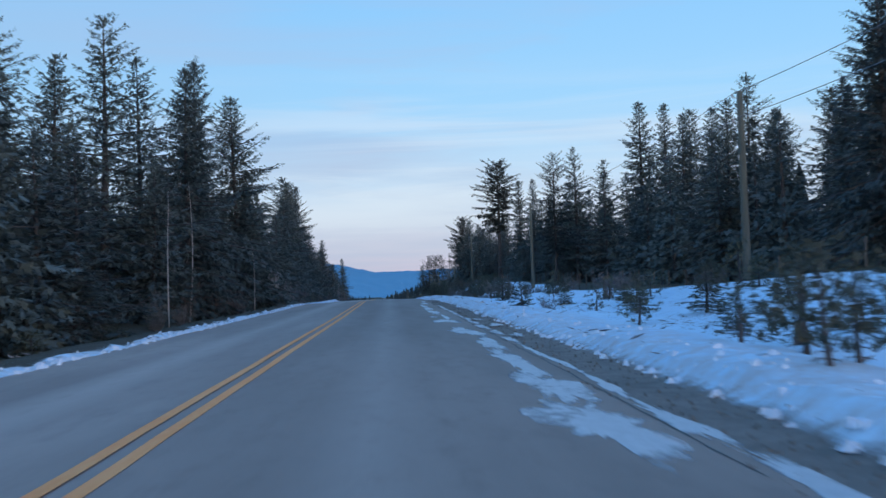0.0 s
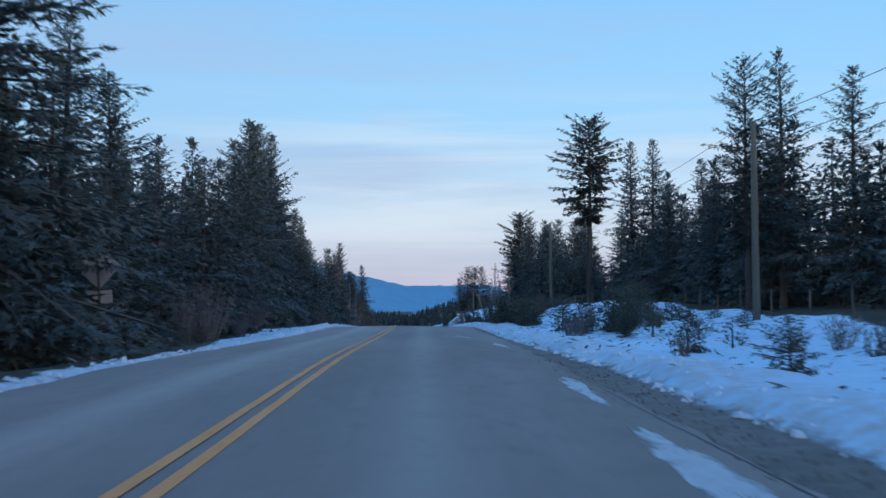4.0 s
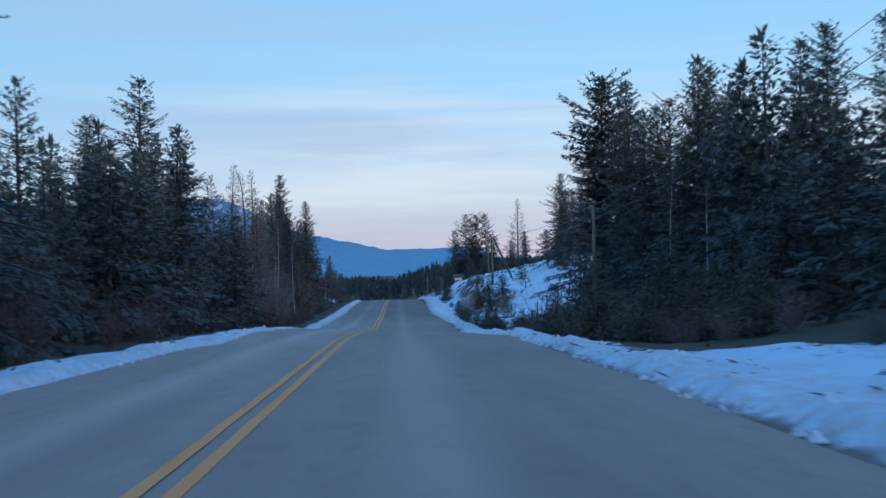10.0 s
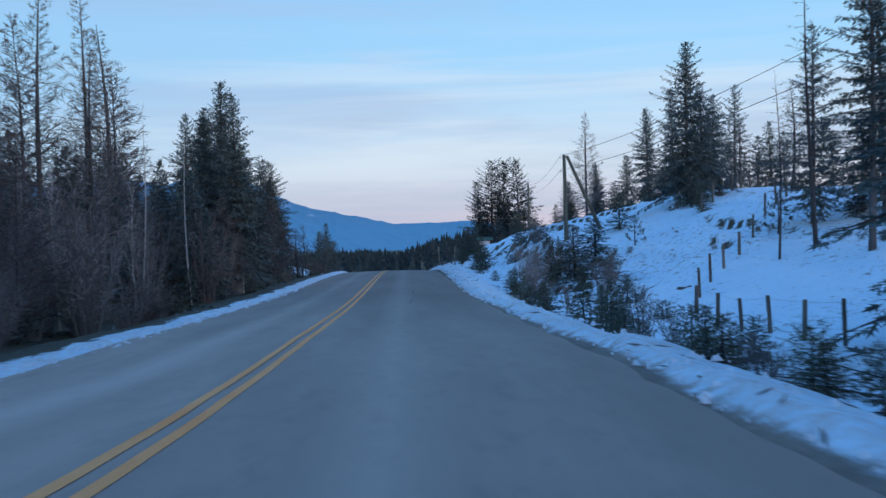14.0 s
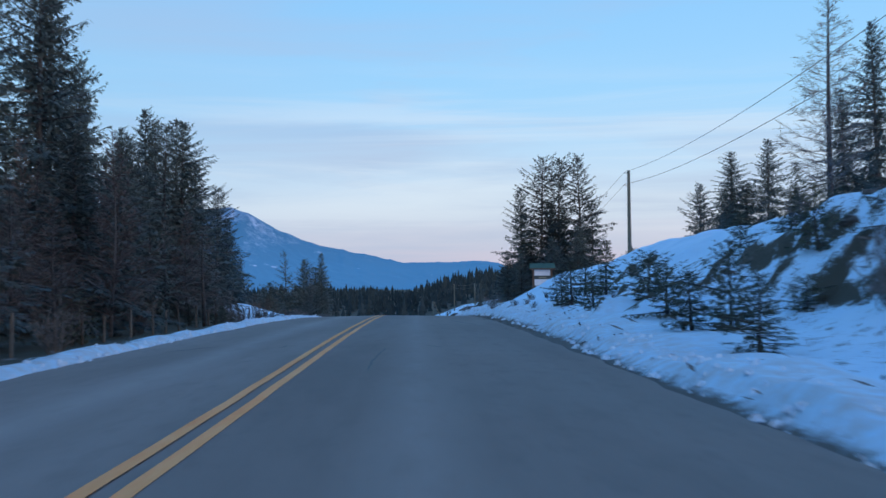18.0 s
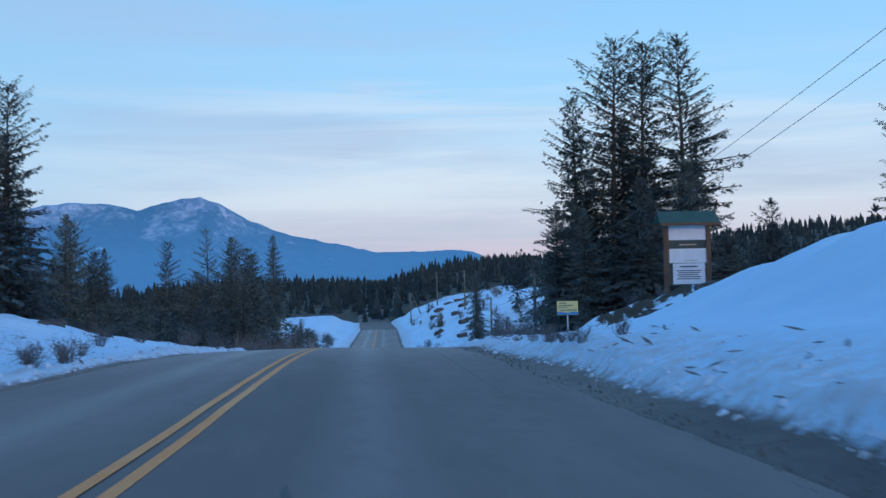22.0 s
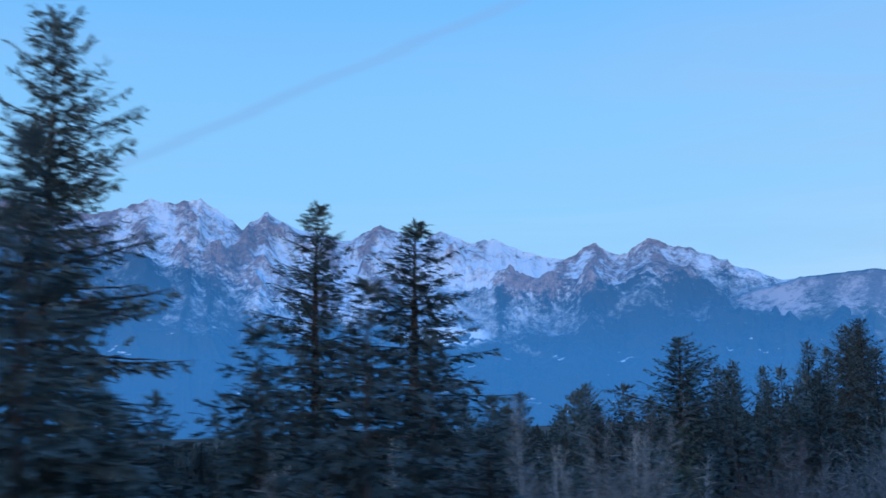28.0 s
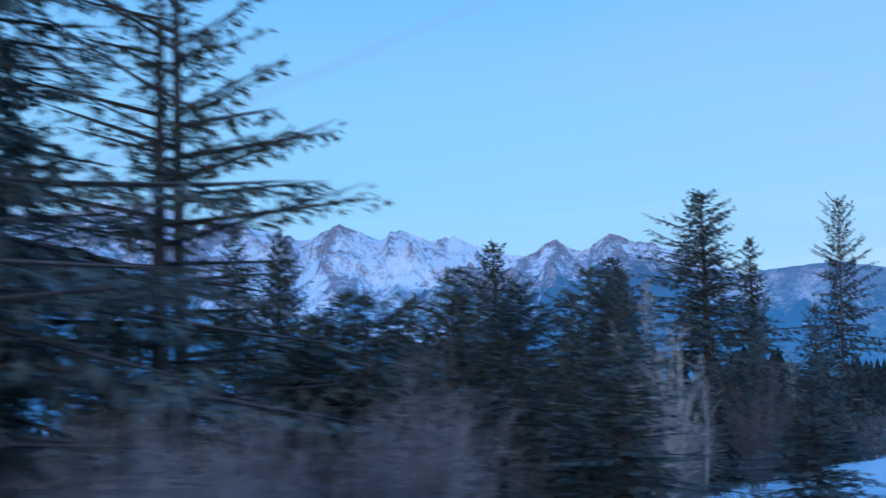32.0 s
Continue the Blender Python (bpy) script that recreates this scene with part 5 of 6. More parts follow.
deep = []
wood(("mid", "mid", "back", "thin", "spruce"), 62, -15, -10.2, 30, 250, 7, 12)
wood(("back",), 90, -34, -14, 10, 300, 9, 13.5)
wood(("mid", "mid", "redtwig", "larch", "back"), 44, -17, -10.0, 250, 385, 5, 9.5)
wood(("mid", "fir"), 12, -19, -9.5, 322, 376, 7, 12, 1.8)
wood(("back",), 50, -36, -16, 300, 440, 8, 11.5)
wood(("back", "back", "mid", "spruce"), 30, 23.5, 30, -5, 135, 8, 12)
wood(("back", "back", "mid", "spruce"), 17, 22.5, 29, 135, 196, 8, 12)
wood(("back", "back", "mid", "spruce"), 14, 22.5, 29, 196, 240, 5.5, 8)
copse(75, 27, 48, -5, 250, 10.5, 14.5)
wood(("mid", "spruce", "back"), 28, 18.4, 28, 225, 266, 9, 14, 2.0)
wood(("mid", "thin", "larch"), 10, 26, 45, 305, 400, 5, 8)
wood(("mid", "mid", "back"), 12, -40, -20, 440, 466, 5.5, 8.0)
wood(("mid", "mid", "back"), 40, -40, -11, 466, 500, 5.5, 8.0)
wood(("mid", "soft", "mid", "thin"), 66, -42, -24, 500, 620, 4.5, 7.5, 2.2)
wood(("soft", "thicket", "soft"), 34, -26, -13, 500, 610, 2.5, 4.6, 1.6)
copse(80, -90, -42, 430, 700, 6, 10)
copse(30, 28, 60, 480, 620, 6, 11)
wood(("mid",), 12, 17, 32, 460, 482, 5, 10, 2.0)
row(("mid", -15.6, 99, 12.5, 1.0), ("mid", -16.5, 94, 11.0, 1.0), ("aspen", -24, 507, -5.1, 0.9), ("aspen", -26, 509, -5.0, 0.9), ("aspen", -23, 510.4, -4.7, 0.9), ("aspen", -25, 512.5, -4.6, 0.9), ("aspen", -22, 509.3, -4.9, 0.9), ("mid", 10.8, 503, -2.5, 0.9), ("mid", 12.4, 507, -3.0, 0.9))
wood(("aspen", "aspen", "redtwig"), 20, 13, 22, 472, 502, 3.5, 6.0, 0.9)
wood(("redbush", "thicket"), 10, 7.6, 13, 535, 566, 1.5, 2.6, 0.9)
# young growth and brush
wood(("young", "pinelet"), 14, 8.5, 15, 16, 60, 0.7, 1.5, 1.6)
wood(("bush", "scrub", "pinelet", "grass"), 44, 7.6, 17, 40, 130, 0.5, 1.5, 1.2)
wood(("scrub", "bush", "grass", "young"), 12, 9.5, 15, 112, 146, 0.4, 0.9, 1.3)
wood(("scrub", "scrub", "young", "redbush"), 20, 6.9, 9.7, 145, 158, 0.9, 1.9, 0.7)
wood(("scrub", "redbush"), 8, 9.6, 14, 158, 176, 0.8, 1.6, 1.1)
plant("young", 6.1, 136.2, tall=1.35)
for x, y, tall in ((3.99, 413.1, .32), (4.14, 411.0, .42), (4.29, 410.4, .3), (3.98, 408.9, .5), (3.93, 406.7, .3), (4.05, 406.2, .34), (4.2, 405.6, .5), (4.1, 418.3, .3), (4.3, 415.4, .25), (9.3, 425.2, .8), (10.6, 426.2, .7)):
    plant("bush", x, y, tall=tall * 0.85, wide=0.55)
wood(("scrub", "young", "scrub"), 12, 9.2, 13.5, 120, 133, 1.0, 1.9, 1.1)
wood(("young", "scrub", "bush", "redbush"), 10, 8.6, 15, 168, 182, 0.35, 0.8, 1.4)
wood(("young", "scrub", "redbush", "bush"), 20, 8.8, 15, 182, 212, 0.6, 1.6, 1.1)
for x, y, tall, wide in ((4.9, 13.4, 1.35, 0.9), (5.35, 13.7, 1.2, 0.9), (6.4, 14.3, 1.6, 1.1), (6.1, 17.6, 1.3, 1.1), (5.6, 19.2, 1.0, 1.0), (7.0, 20.5, 1.7, 1.1)):
    plant("pinelet", x, y, tall=tall, wide=wide)
for x, y, tall in ((5.7, 356.8, 1.45), (5.7, 353.7, 1.75), (5.8, 349.0, 1.1), (7.5, 357.2, 2.1), (7.0, 359.5, 1.5), (5.8, 334.8, 1.25), (5.7, 329.4, 1.35)):
    plant("young", x, y, tall=tall)
plant("young", 9.6, 163.5, tall=1.9)
wood(("young", "scrub", "redbush", "bush"), 28, 8.0, 13, 212, 238, 0.8, 2.8, 1.0)
wood(("young", "young", "scrub", "bush"), 38, 7.8, 11.0, 236, 300, 0.7, 1.8, 0.8)
plant("mid", 10.4, 312, tall=3.4)
plant("mid", 12.2, 316, tall=2.8)
wood(("young", "scrub", "scrub", "bush"), 40, 8.2, 14, 290, 348, 0.7, 1.7, 1.0)
plant("young", 9.0, 312.5, tall=2.8)
wood(("thicket",), 5, 9.5, 12.5, 308, 318, 2.0, 3.2, 0.8)
wood(("young", "pinelet", "scrub"), 12, 14, 26, 305, 356, 1.0, 3.0, 1.5)
wood(("grass",), 10, 7.0, 9.0, 346, 420, 0.2, 0.35, 0.7)
wood(("grass", "bush"), 16, 7.4, 10, 422, 452, 0.25, 0.6, 0.7)
wood(("bush", "grass", "scrub", "aspen"), 46, 8.5, 30, 462, 640, 0.8, 3.0, 1.0)
wood(("bush", "scrub"), 14, -11, -7.4, 15, 65, 0.5, 1.1, 0.9)
wood(("bush", "redbush", "scrub", "young", "redbush"), 72, -11, -7.0, 65, 390, 0.7, 2.2, 0.9)
wood(("thicket",), 50, -14.5, -9.0, 60, 300, 1.6, 3.6, 1.1)
wood(("thicket",), 40, -17, -9.2, 255, 330, 3.5, 6.0, 1.0)
wood(("bush", "grass"), 20, -9, -6.2, 385, 470, 0.4, 1.0, 1.0)
wood(("aspen",), 18, -34, -14, 470, 600, 4, 6.5, 1.4)
wood(("thicket",), 36, -17, -10.5, 495, 552, 2.5, 4.5, 1.0)
wood(("thicket",), 30, -11, -8, 517, 552, 1.8, 3.0, 0.8)
wood(("thicket", "thicket", "mid"), 54, -20, -10.5, 480, 565, 2.5, 4.6, 1.2)
copse(110, -115, -38, 505, 650, 5.5, 9, 2.2)
wood(("mid", "bush", "scrub"), 18, -21, -8, 575, 630, 1.5, 4.0, 1.5)
plant("pinelet", 6.6, 212.2, tall=2.7, wide=1.1)
plant("pinelet", 6.5, 207.2, tall=1.4, wide=1.1)
plant("bush", 4.5, 380.0, tall=0.7, wide=1.2)
wood(("mid",), 24, 14.5, 21, 196, 236, 3.5, 8.5, 1.7)
wood(("young", "scrub", "soft"), 14, 9.6, 15, 198, 240, 1.0, 2.6, 1.2)
plant("young", 11.0, 213.5, tall=2.4)
wood(("scrub", "young", "redbush"), 34, 8.2, 12, 200, 246, 0.8, 2.0, 0.9)
wood(("spruce",), 14, -75, -33, 525, 640, 7.5, 10.5, 3.0)
copse(45, 34, 110, 610, 800, 7, 11)
copse(35, -60, -26, 600, 780, 6, 10)
wood(("scrub", "young", "bush"), 40, 9, 40, 540, 700, 0.8, 2.5, 1.5)


def far_woods():
    """The trees behind the forest's edge, in one mesh."""
    vv, ff, mm, base = [], [], [], 0
    shapes = []
    for trunk, crown, full in [conifer(61 + k, 13, 4.7, 0.02, 48, 1.3, 0.30, 0.0, dead=0, fine=0.14, sharp=0.80, slim=0.34, core=3) for k in range(4)]:
        for me in (trunk, crown):
            me.calc_loop_triangles()
        shapes.append([(np.array([v.co for v in me.vertices]), np.array([t.vertices for t in me.loop_triangles])) for me in (trunk, crown)] + [full])
    for x, y, z, h, wide, turn, n in deep:
        s, c, k = math.sin(turn), math.cos(turn), h / shapes[n][2]
        for which in (0, 1):
            co, tri = shapes[n][which]
            w = wide * (0.3 + 0.7 * k)
            vv.append(np.stack([x + w * (c * co[:, 0] - s * co[:, 1]), y + w * (s * co[:, 0] + c * co[:, 1]), z + k * co[:, 2]], -1))
            ff.append(tri + base)
            mm.append(np.full(len(tri), which))
            base += len(co)
    v, f, m = np.concatenate(vv), np.concatenate(ff), np.concatenate(mm)
    me = bpy.data.meshes.new("far_woods")
    me.vertices.add(len(v))
    me.vertices.foreach_set("co", v.ravel())
    me.loops.add(f.size)
    me.loops.foreach_set("vertex_index", f.ravel().astype(np.int32))
    me.polygons.add(len(f))
    me.polygons.foreach_set("loop_start", np.arange(0, f.size, 3))
    me.materials.append(M_BARK)
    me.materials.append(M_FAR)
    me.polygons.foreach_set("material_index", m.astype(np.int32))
    me.update(calc_edges=True)
    tagged(new("far_woods", me), "dark conifers crowding behind the forest edge", "forest", kind="stuff")


# low growth along the edge of the forest floor
wood(("scrub", "bush", "redbush"), 26, 8.0, 11.5, 199, 234, 0.5, 1.3, 0.9)

far_woods()


def twig_litter():
    """Fallen twigs, needles and clods lying on the snow beside the road."""
    rng = np.random.default_rng(12)
    s = Soup()
    for n, u0, u1, y0, y1 in ((5200, 5.6, 15, -5, 350), (500, 6.4, 8.4, 345, 430), (1500, 7.2, 13, 430, 458), (2600, -9.5, -4.9, -5, 470), (800, 5.6, 12, 450, 640)):
        us, ys = rng.uniform(u0, u1, n), rng.uniform(y0, y1, n)
        keep = np.asarray(fbm(us, ys, 6.0, 3, 21)) > rng.uniform(-0.5, 0.9, n)
        us, ys = us[keep], ys[keep]
        xs = us + road_x(ys)
        zs = ground_z(xs, ys)
        for x, y, z, a, ln, t in zip(xs, ys, zs, rng.uniform(0, 6.28, len(xs)), rng.uniform(0.12, 0.62, len(xs)) ** 1.7, rng.uniform(-0.1, 0.5, len(xs))):
            d = Vector((math.cos(a), math.sin(a), t)).normalized()
            s.blade(Vector((x, y, z + 0.012)), d, ln, 0.03 + 0.12 * ln, (d.cross(UP) + Vector((0, 0, 0.5))).normalized())
    tagged(new("twig_litter", s.done("twig_litter", M_TWIG)), "fallen twigs and debris scattered on the snow", "debris", kind="stuff")


twig_litter()


def strewn(name, label, category, spots, low, high, material, seed):
    """Small lumps strewn along the road's edge, in one mesh; spots: count, from and to beyond the snow's edge, from y, to y, side."""
    rng = np.random.default_rng(seed)
    verts, faces = [], []
    for n, a, b, y0, y1, right in spots:
        ys = rng.uniform(y0, y1, n)
        us = snow_edge(ys, right) + a + (b - a) * rng.random(n) ** 1.4
        xs = road_x(ys) + (us if right else -us)
        zs = np.maximum(ground_z(xs, ys), road_z(ys) + cross(ys, us if right else -us))
        for x, y, z, r in zip(xs, ys, zs, low + (high - low) * rng.random(n) ** 2.5):
            base, ph = len(verts), rng.uniform(0, 6.28)
            for k in range(5):
                q = r * rng.uniform(0.7, 1.25)
                verts.append((x + q * math.cos(ph + k * 1.2566), y + q * 1.2 * math.sin(ph + k * 1.2566), z - 0.02))
            for k in range(3):
                q = r * rng.uniform(0.35, 0.7)
                verts.append((x + q * math.cos(ph + k * 2.0944), y + q * math.sin(ph + k * 2.0944), z + r * rng.uniform(0.4, 0.8)))
            faces += [tuple(base + i for i in t) for t in ((0, 1, 5), (1, 6, 5), (1, 2, 6), (2, 3, 6), (3, 7, 6), (3, 4, 7), (4, 0, 7), (0, 5, 7), (5, 6, 7))]
    tagged(new(name, mesh_of(name, verts, faces, material)), label, category, kind="stuff")


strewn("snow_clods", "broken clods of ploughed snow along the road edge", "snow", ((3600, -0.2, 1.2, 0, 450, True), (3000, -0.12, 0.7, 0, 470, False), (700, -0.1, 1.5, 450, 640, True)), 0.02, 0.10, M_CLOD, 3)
strewn("gravel", "loose gravel and grit on the road shoulder", "gravel", ((1500, -1.3, 0.1, 0, 95, True), (1500, -1.1, 0.1, 345, 450, True)), 0.010, 0.028, M_GRIT, 4)

# ---- power line ----
def pole(x, y, top, group, brace=None, arm_z=0.35):
    z = float(ground_z(x, y))
    h = top - z
    t = thing("utility_pole", pose(x, y, z), "weathered wooden utility pole carrying two wires", "utility pole", group)
    s = Soup()
    s.tube([(0, 0, -0.4), (0, 0, h * 0.5), (0, 0, h)], [0.17, 0.145, 0.115], 12)
    part("shaft", s.done("shaft", M_POLE, True), t)
    for dz in (0.25, 1.25):
        s = Soup()
        s.tube([(-0.12, 0, h - dz), (-0.26, 0, h - dz), (-0.30, 0, h - dz + 0.02), (-0.30, 0, h - dz + 0.14)], [0.02, 0.02, 0.045, 0.03], 8)
        part("insulator", s.done("insulator", M_CERAMIC, True), t, "grey porcelain insulator")
    if brace:
        s = Soup()
        bx, by = brace
        bz = float(ground_z(x + bx, y + by)) - z
        s.tube([(0.2, 0, h - 0.1), (bx, by, bz - 0.3)], [0.11, 0.15], 10)
        part("brace", s.done("brace", M_POLE, True), t, "leaning wooden brace pole")
    return Vector((x, y, top))


tops = [pole(x, y, top, "power line poles", brace) for x, y, top, brace in (
    (13.5, -8.0, 8.6, None), (14.1, 47.1, 9.3, None), (14.2, 118.0, 10.6, None), (13.2, 187.4, 11.1, None), (14.6, 262.0, 8.1, None),
    (11.9, 327.3, 8.1, (2.7, 0.6)), (17.3, 407.3, 10.5, None), (12.9, 487.2, 1.5, (3.6, 1.5)), (15.0, 560.0, -1.5, None), (16.0, 640.0, 3.4, None), (12.0, 690.0, 3.6, None), (6.0, 735.0, -2.0, (3, 1)))]
wires = thing("power_wires", pose(0, 0, 0), "two sagging power wires strung from pole to pole", "wire")
for a, b in zip(tops, tops[1:]):
    for dz in (0.11, 1.11):
        s = Soup()
        pa, pb = a - Vector((0.30, 0, dz)), b - Vector((0.30, 0, dz))
        span = (pb - pa).length
        s.tube([pa.lerp(pb, k / 16) - UP * (0.010 * span * 4 * (k / 16) * (1 - k / 16)) for k in range(17)], [0.014] * 17, 4)
        part("wire", s.done("wire", M_WIRE), wires)


# ---- fences ----
def fence(spots, label, tall=1.25, strands=3, seed=0, radius=0.06, group="fences"):
    """Posts at the given spots with wire strands between them."""
    rng = random.Random(seed)
    x0, y0 = spots[0]
    z0 = float(ground_z(x0, y0))
    t = thing("wire_fence", pose(x0, y0, z0), label, "fence", group)
    tops_ = []
    for x, y in spots:
        z = float(ground_z(x, y))
        h = tall * rng.uniform(0.88, 1.12)
        lean_ = Vector((rng.uniform(-0.05, 0.05), rng.uniform(-0.05, 0.05), 1)) * h
        b = Vector((x - x0, y - y0, z - z0))
        s = Soup()
        r = radius * rng.uniform(0.85, 1.2)
        s.tube([b - UP * 0.25, b + lean_ * 0.5, b + lean_ * 0.98, b + lean_], [r, r * 0.95, r * 0.92, r * 0.7], 8)
        part("post", s.done("post", M_POST, False), t)
        tops_.append((b, lean_))
    for (b0, l0), (b1, l1) in zip(tops_, tops_[1:]):
        for k in range(strands):
            f = 0.35 + 0.58 * k / max(1, strands - 1)
            s = Soup()
            s.tube([b0 + l0 * f, (b0 + l0 * f).lerp(b1 + l1 * f, 0.5) - UP * 0.02, b1 + l1 * f], [0.004] * 3, 3, False)
            part("wire", s.done("wire", M_WIRE), t)
    return t


fence([(17.6 + 0.25 * math.sin(k), 44 + 5.2 * k) for k in range(21)], "weathered post and wire fence along the snowy field", 1.35, 3, 1)
fence([(15.6 + 0.2 * math.sin(k), 156 + 4.6 * k) for k in range(10)], "weathered post and wire fence on the snowy bank", 1.35, 3, 2)
fence([(13.2, 264 + 3.7 * k) for k in range(9)] + [(14.2, 297), (15.6, 300.5), (17.2, 304), (19, 307.5), (20.8, 311), (22.6, 314.5), (24.4, 318), (26.2, 321.5)],
      "old post and wire fence climbing the snowy slope", 1.3, 2, 3, 0.075)
fence([(20.5 + 1.3 * k, 322 + 2.2 * k) for k in range(8)], "old fence posts on the snowy hilltop", 1.3, 2, 5, 0.075)
fence([(-11.6 - 0.15 * math.sin(k * 1.7), 312 + 3.6 * k) for k in range(24)], "row of old fence posts behind the snow bank", 1.2, 2, 4)

rail = thing("log_fence_end", pose(15.4, 186.0, float(ground_z(15.4, 186))), "grey log rail corner on two posts with a sloping rail", "fence")
for px, py in ((0.0, 0.0), (1.3, 0.3)):
    s = Soup()
    zb = float(ground_z(15.4 + px, 186 + py)) - float(ground_z(15.4, 186))
    s.tube([(px, py, zb - 0.3), (px, py, 1.3)], [0.10, 0.09], 9)
    part("post", s.done("post", M_POLE), rail)
s = Soup()
s.tube([(-0.15, 0, 1.28), (0.6, 0.15, 1.3), (1.4, 0.3, 1.28)], [0.075, 0.08, 0.07], 8)
part("rail", s.done("rail", M_POLE), rail)
s = Soup()
s.tube([(0.05, 0, 1.25), (-0.6, 3.0, 1.0), (-1.6, 8.5, 0.1)], [0.07, 0.07, 0.055], 8)
part("sloping_rail", s.done("sloping_rail", M_POLE), rail)

# ---- signs ----
def plate(name, corners, thick, material, parent, label="", bulge=None):
    """A flat sheet facing along y, from its corners in x and z."""
    bm = bmesh.new()
    f = bm.faces.new([bm.verts.new((x, 0, z)) for x, z in corners])
    r = bmesh.ops.extrude_face_region(bm, geom=[f])
    for v in r["geom"]:
        if isinstance(v, bmesh.types.BMVert):
            v.co.y += thick
    bmesh.ops.recalc_face_normals(bm, faces=bm.faces[:])
    bmesh.ops.bevel(bm, geom=bm.edges[:], offset=min(0.006, thick * 0.4), segments=1, affect="EDGES")
    me = bpy.data.meshes.new(name)
    bm.to_mesh(me)
    bm.free()
    me.materials.append(material)
    return part(name, me, parent, label)


zb = float(ground_z(-9.42, 104.4))
sign = thing("warning_sign", pose(-9.42, 104.4, zb, 0, -3.5, 0), "bare metal back of a diamond road sign on leaning post", "road sign")
h = 4.0 - zb
plate("diamond_plate", [(-0.68, h), (0, h - 0.68), (0.68, h), (0, h + 0.68)], 0.012, M_SIGNBACK, sign, "bare grey metal back of a diamond plate")
plate("tab_plate", [(-0.36, h - 1.10), (0.38, h - 1.10), (0.38, h - 0.72), (-0.36, h - 0.72)], 0.012, M_SIGNBACK, sign, "small bare metal tab plate")
s = Soup()
s.box((-0.035, -0.075, -0.3), (0.035, -0.005, h + 0.62), 0.008)
part("post", s.done("post", M_POLE), sign, "square wooden sign post")
s = Soup()
s.tube([(0.42, -0.006, h + 0.08), (0.42, -0.02, h + 0.08)], [0.03, 0.03], 8)
part("bolt", s.done("bolt", M_TAR), sign)

bz = float(ground_z(-11.4, 324))
board = thing("leaning_board", pose(-11.4, 324.0, bz, -4, 0, 8), "weathered grey board standing against a pale post", "board")
for k in range(3):
    s = Soup()
    s.box((-0.36 + 0.235 * k, -0.012 + 0.003 * k, -0.12), (-0.13 + 0.235 * k, 0.012 + 0.003 * k, 1.12 - 0.03 * (k % 2)), 0.004)
    part("plank", s.done("plank", M_BOARDS), board)
s = Soup()
s.tube([(0.44, 0.05, -0.3), (0.43, 0.05, 0.6), (0.44, 0.05, 1.22)], [0.05, 0.047, 0.042], 8)
part("post", s.done("post", M_PALE_BARK), board, "pale round post")

kx, ky = 11.58, 429.3
kz = float(ground_z(kx + 0.9, ky))
kiosk = thing("notice_kiosk", pose(kx, ky, kz), "roofed wooden notice kiosk with white boards standing on a snowy bank", "notice board")
KZ = 3.05 - kz
for px in (0.0, 1.78):
    s = Soup()
    s.box((px - 0.10, -0.10, float(ground_z(kx + px, ky)) - kz - 0.3), (px + 0.10, 0.10, KZ), 0.012)
    part("post", s.done("post", M_TIMBER), kiosk)
for ya, yb in ((-0.62, 0.0), (0.62, 0.0)):
    bm = bmesh.new()
    vs = [bm.verts.new(p) for p in ((-0.38, ya, KZ - 0.02), (2.16, ya, KZ - 0.02), (2.10, yb, KZ + 0.46), (-0.32, yb, KZ + 0.46))]
    f = bm.faces.new(vs)
    r = bmesh.ops.extrude_face_region(bm, geom=[f])
    for v in r["geom"]:
        if isinstance(v, bmesh.types.BMVert):
            v.co.z += 0.045
    bmesh.ops.recalc_face_normals(bm, faces=bm.faces[:])
    me = bpy.data.meshes.new("roof_slope")
    bm.to_mesh(me)
    bm.free()
    me.materials.append(M_ROOF)
    part("roof_slope", me, kiosk, "green metal roof slope")
    s = Soup()
    s.box((-0.34, min(ya, yb * 0.0 + ya) - 0.015, KZ - 0.13), (2.12, ya + 0.025, KZ - 0.022), 0.006)
    part("fascia", s.done("fascia", M_TIMBER), kiosk)
s = Soup()
s.box((0.10, -0.03, KZ - 2.62), (1.68, 0.03, KZ - 0.06), 0.005)
panel = part("back_panel", s.done("back_panel", M_PANEL), kiosk, "dark panel behind the boards")
sheets = []
for x0, x1, z0, z1 in ((0.10, 1.68, -0.71, -0.06), (0.12, 1.69, -1.67, -1.07), (0.26, 1.62, -2.56, -1.69)):
    sheet = plate("notice_sheet", [(x0, KZ + z0), (x1, KZ + z0), (x1, KZ + z1), (x0, KZ + z1)], 0.02, M_BOARD, kiosk, "white notice sheet")
    sheet.location.y = -0.055
    sheets.append((z0, z1, sheet))
kbars = [(0.55, 1.28, -0.93, -0.88, M_TAN), (0.55, 1.30, -1.86, -1.79, M_PRINT)]
kbars += [(0.42 + 0.05 * (k % 2), 1.46 - 0.06 * (k % 3), -2.02 - 0.085 * k, -1.975 - 0.085 * k, M_PRINT) for k in range(5)]
kbars += [(0.75, 1.35, -1.58, -1.55, M_TAN), (0.95, 1.35, -0.40, -0.36, M_BOARD)]
for x0, x1, z0, z1, mm in kbars:
    on_it = next((sh for a, b, sh in sheets if a < z0 < b), panel)
    plate("text_bar", [(x0, KZ + z0), (x1, KZ + z0), (x1, KZ + z1), (x0, KZ + z1)], 0.004, mm, on_it).location.y = -0.0065 if on_it is not panel else -0.036

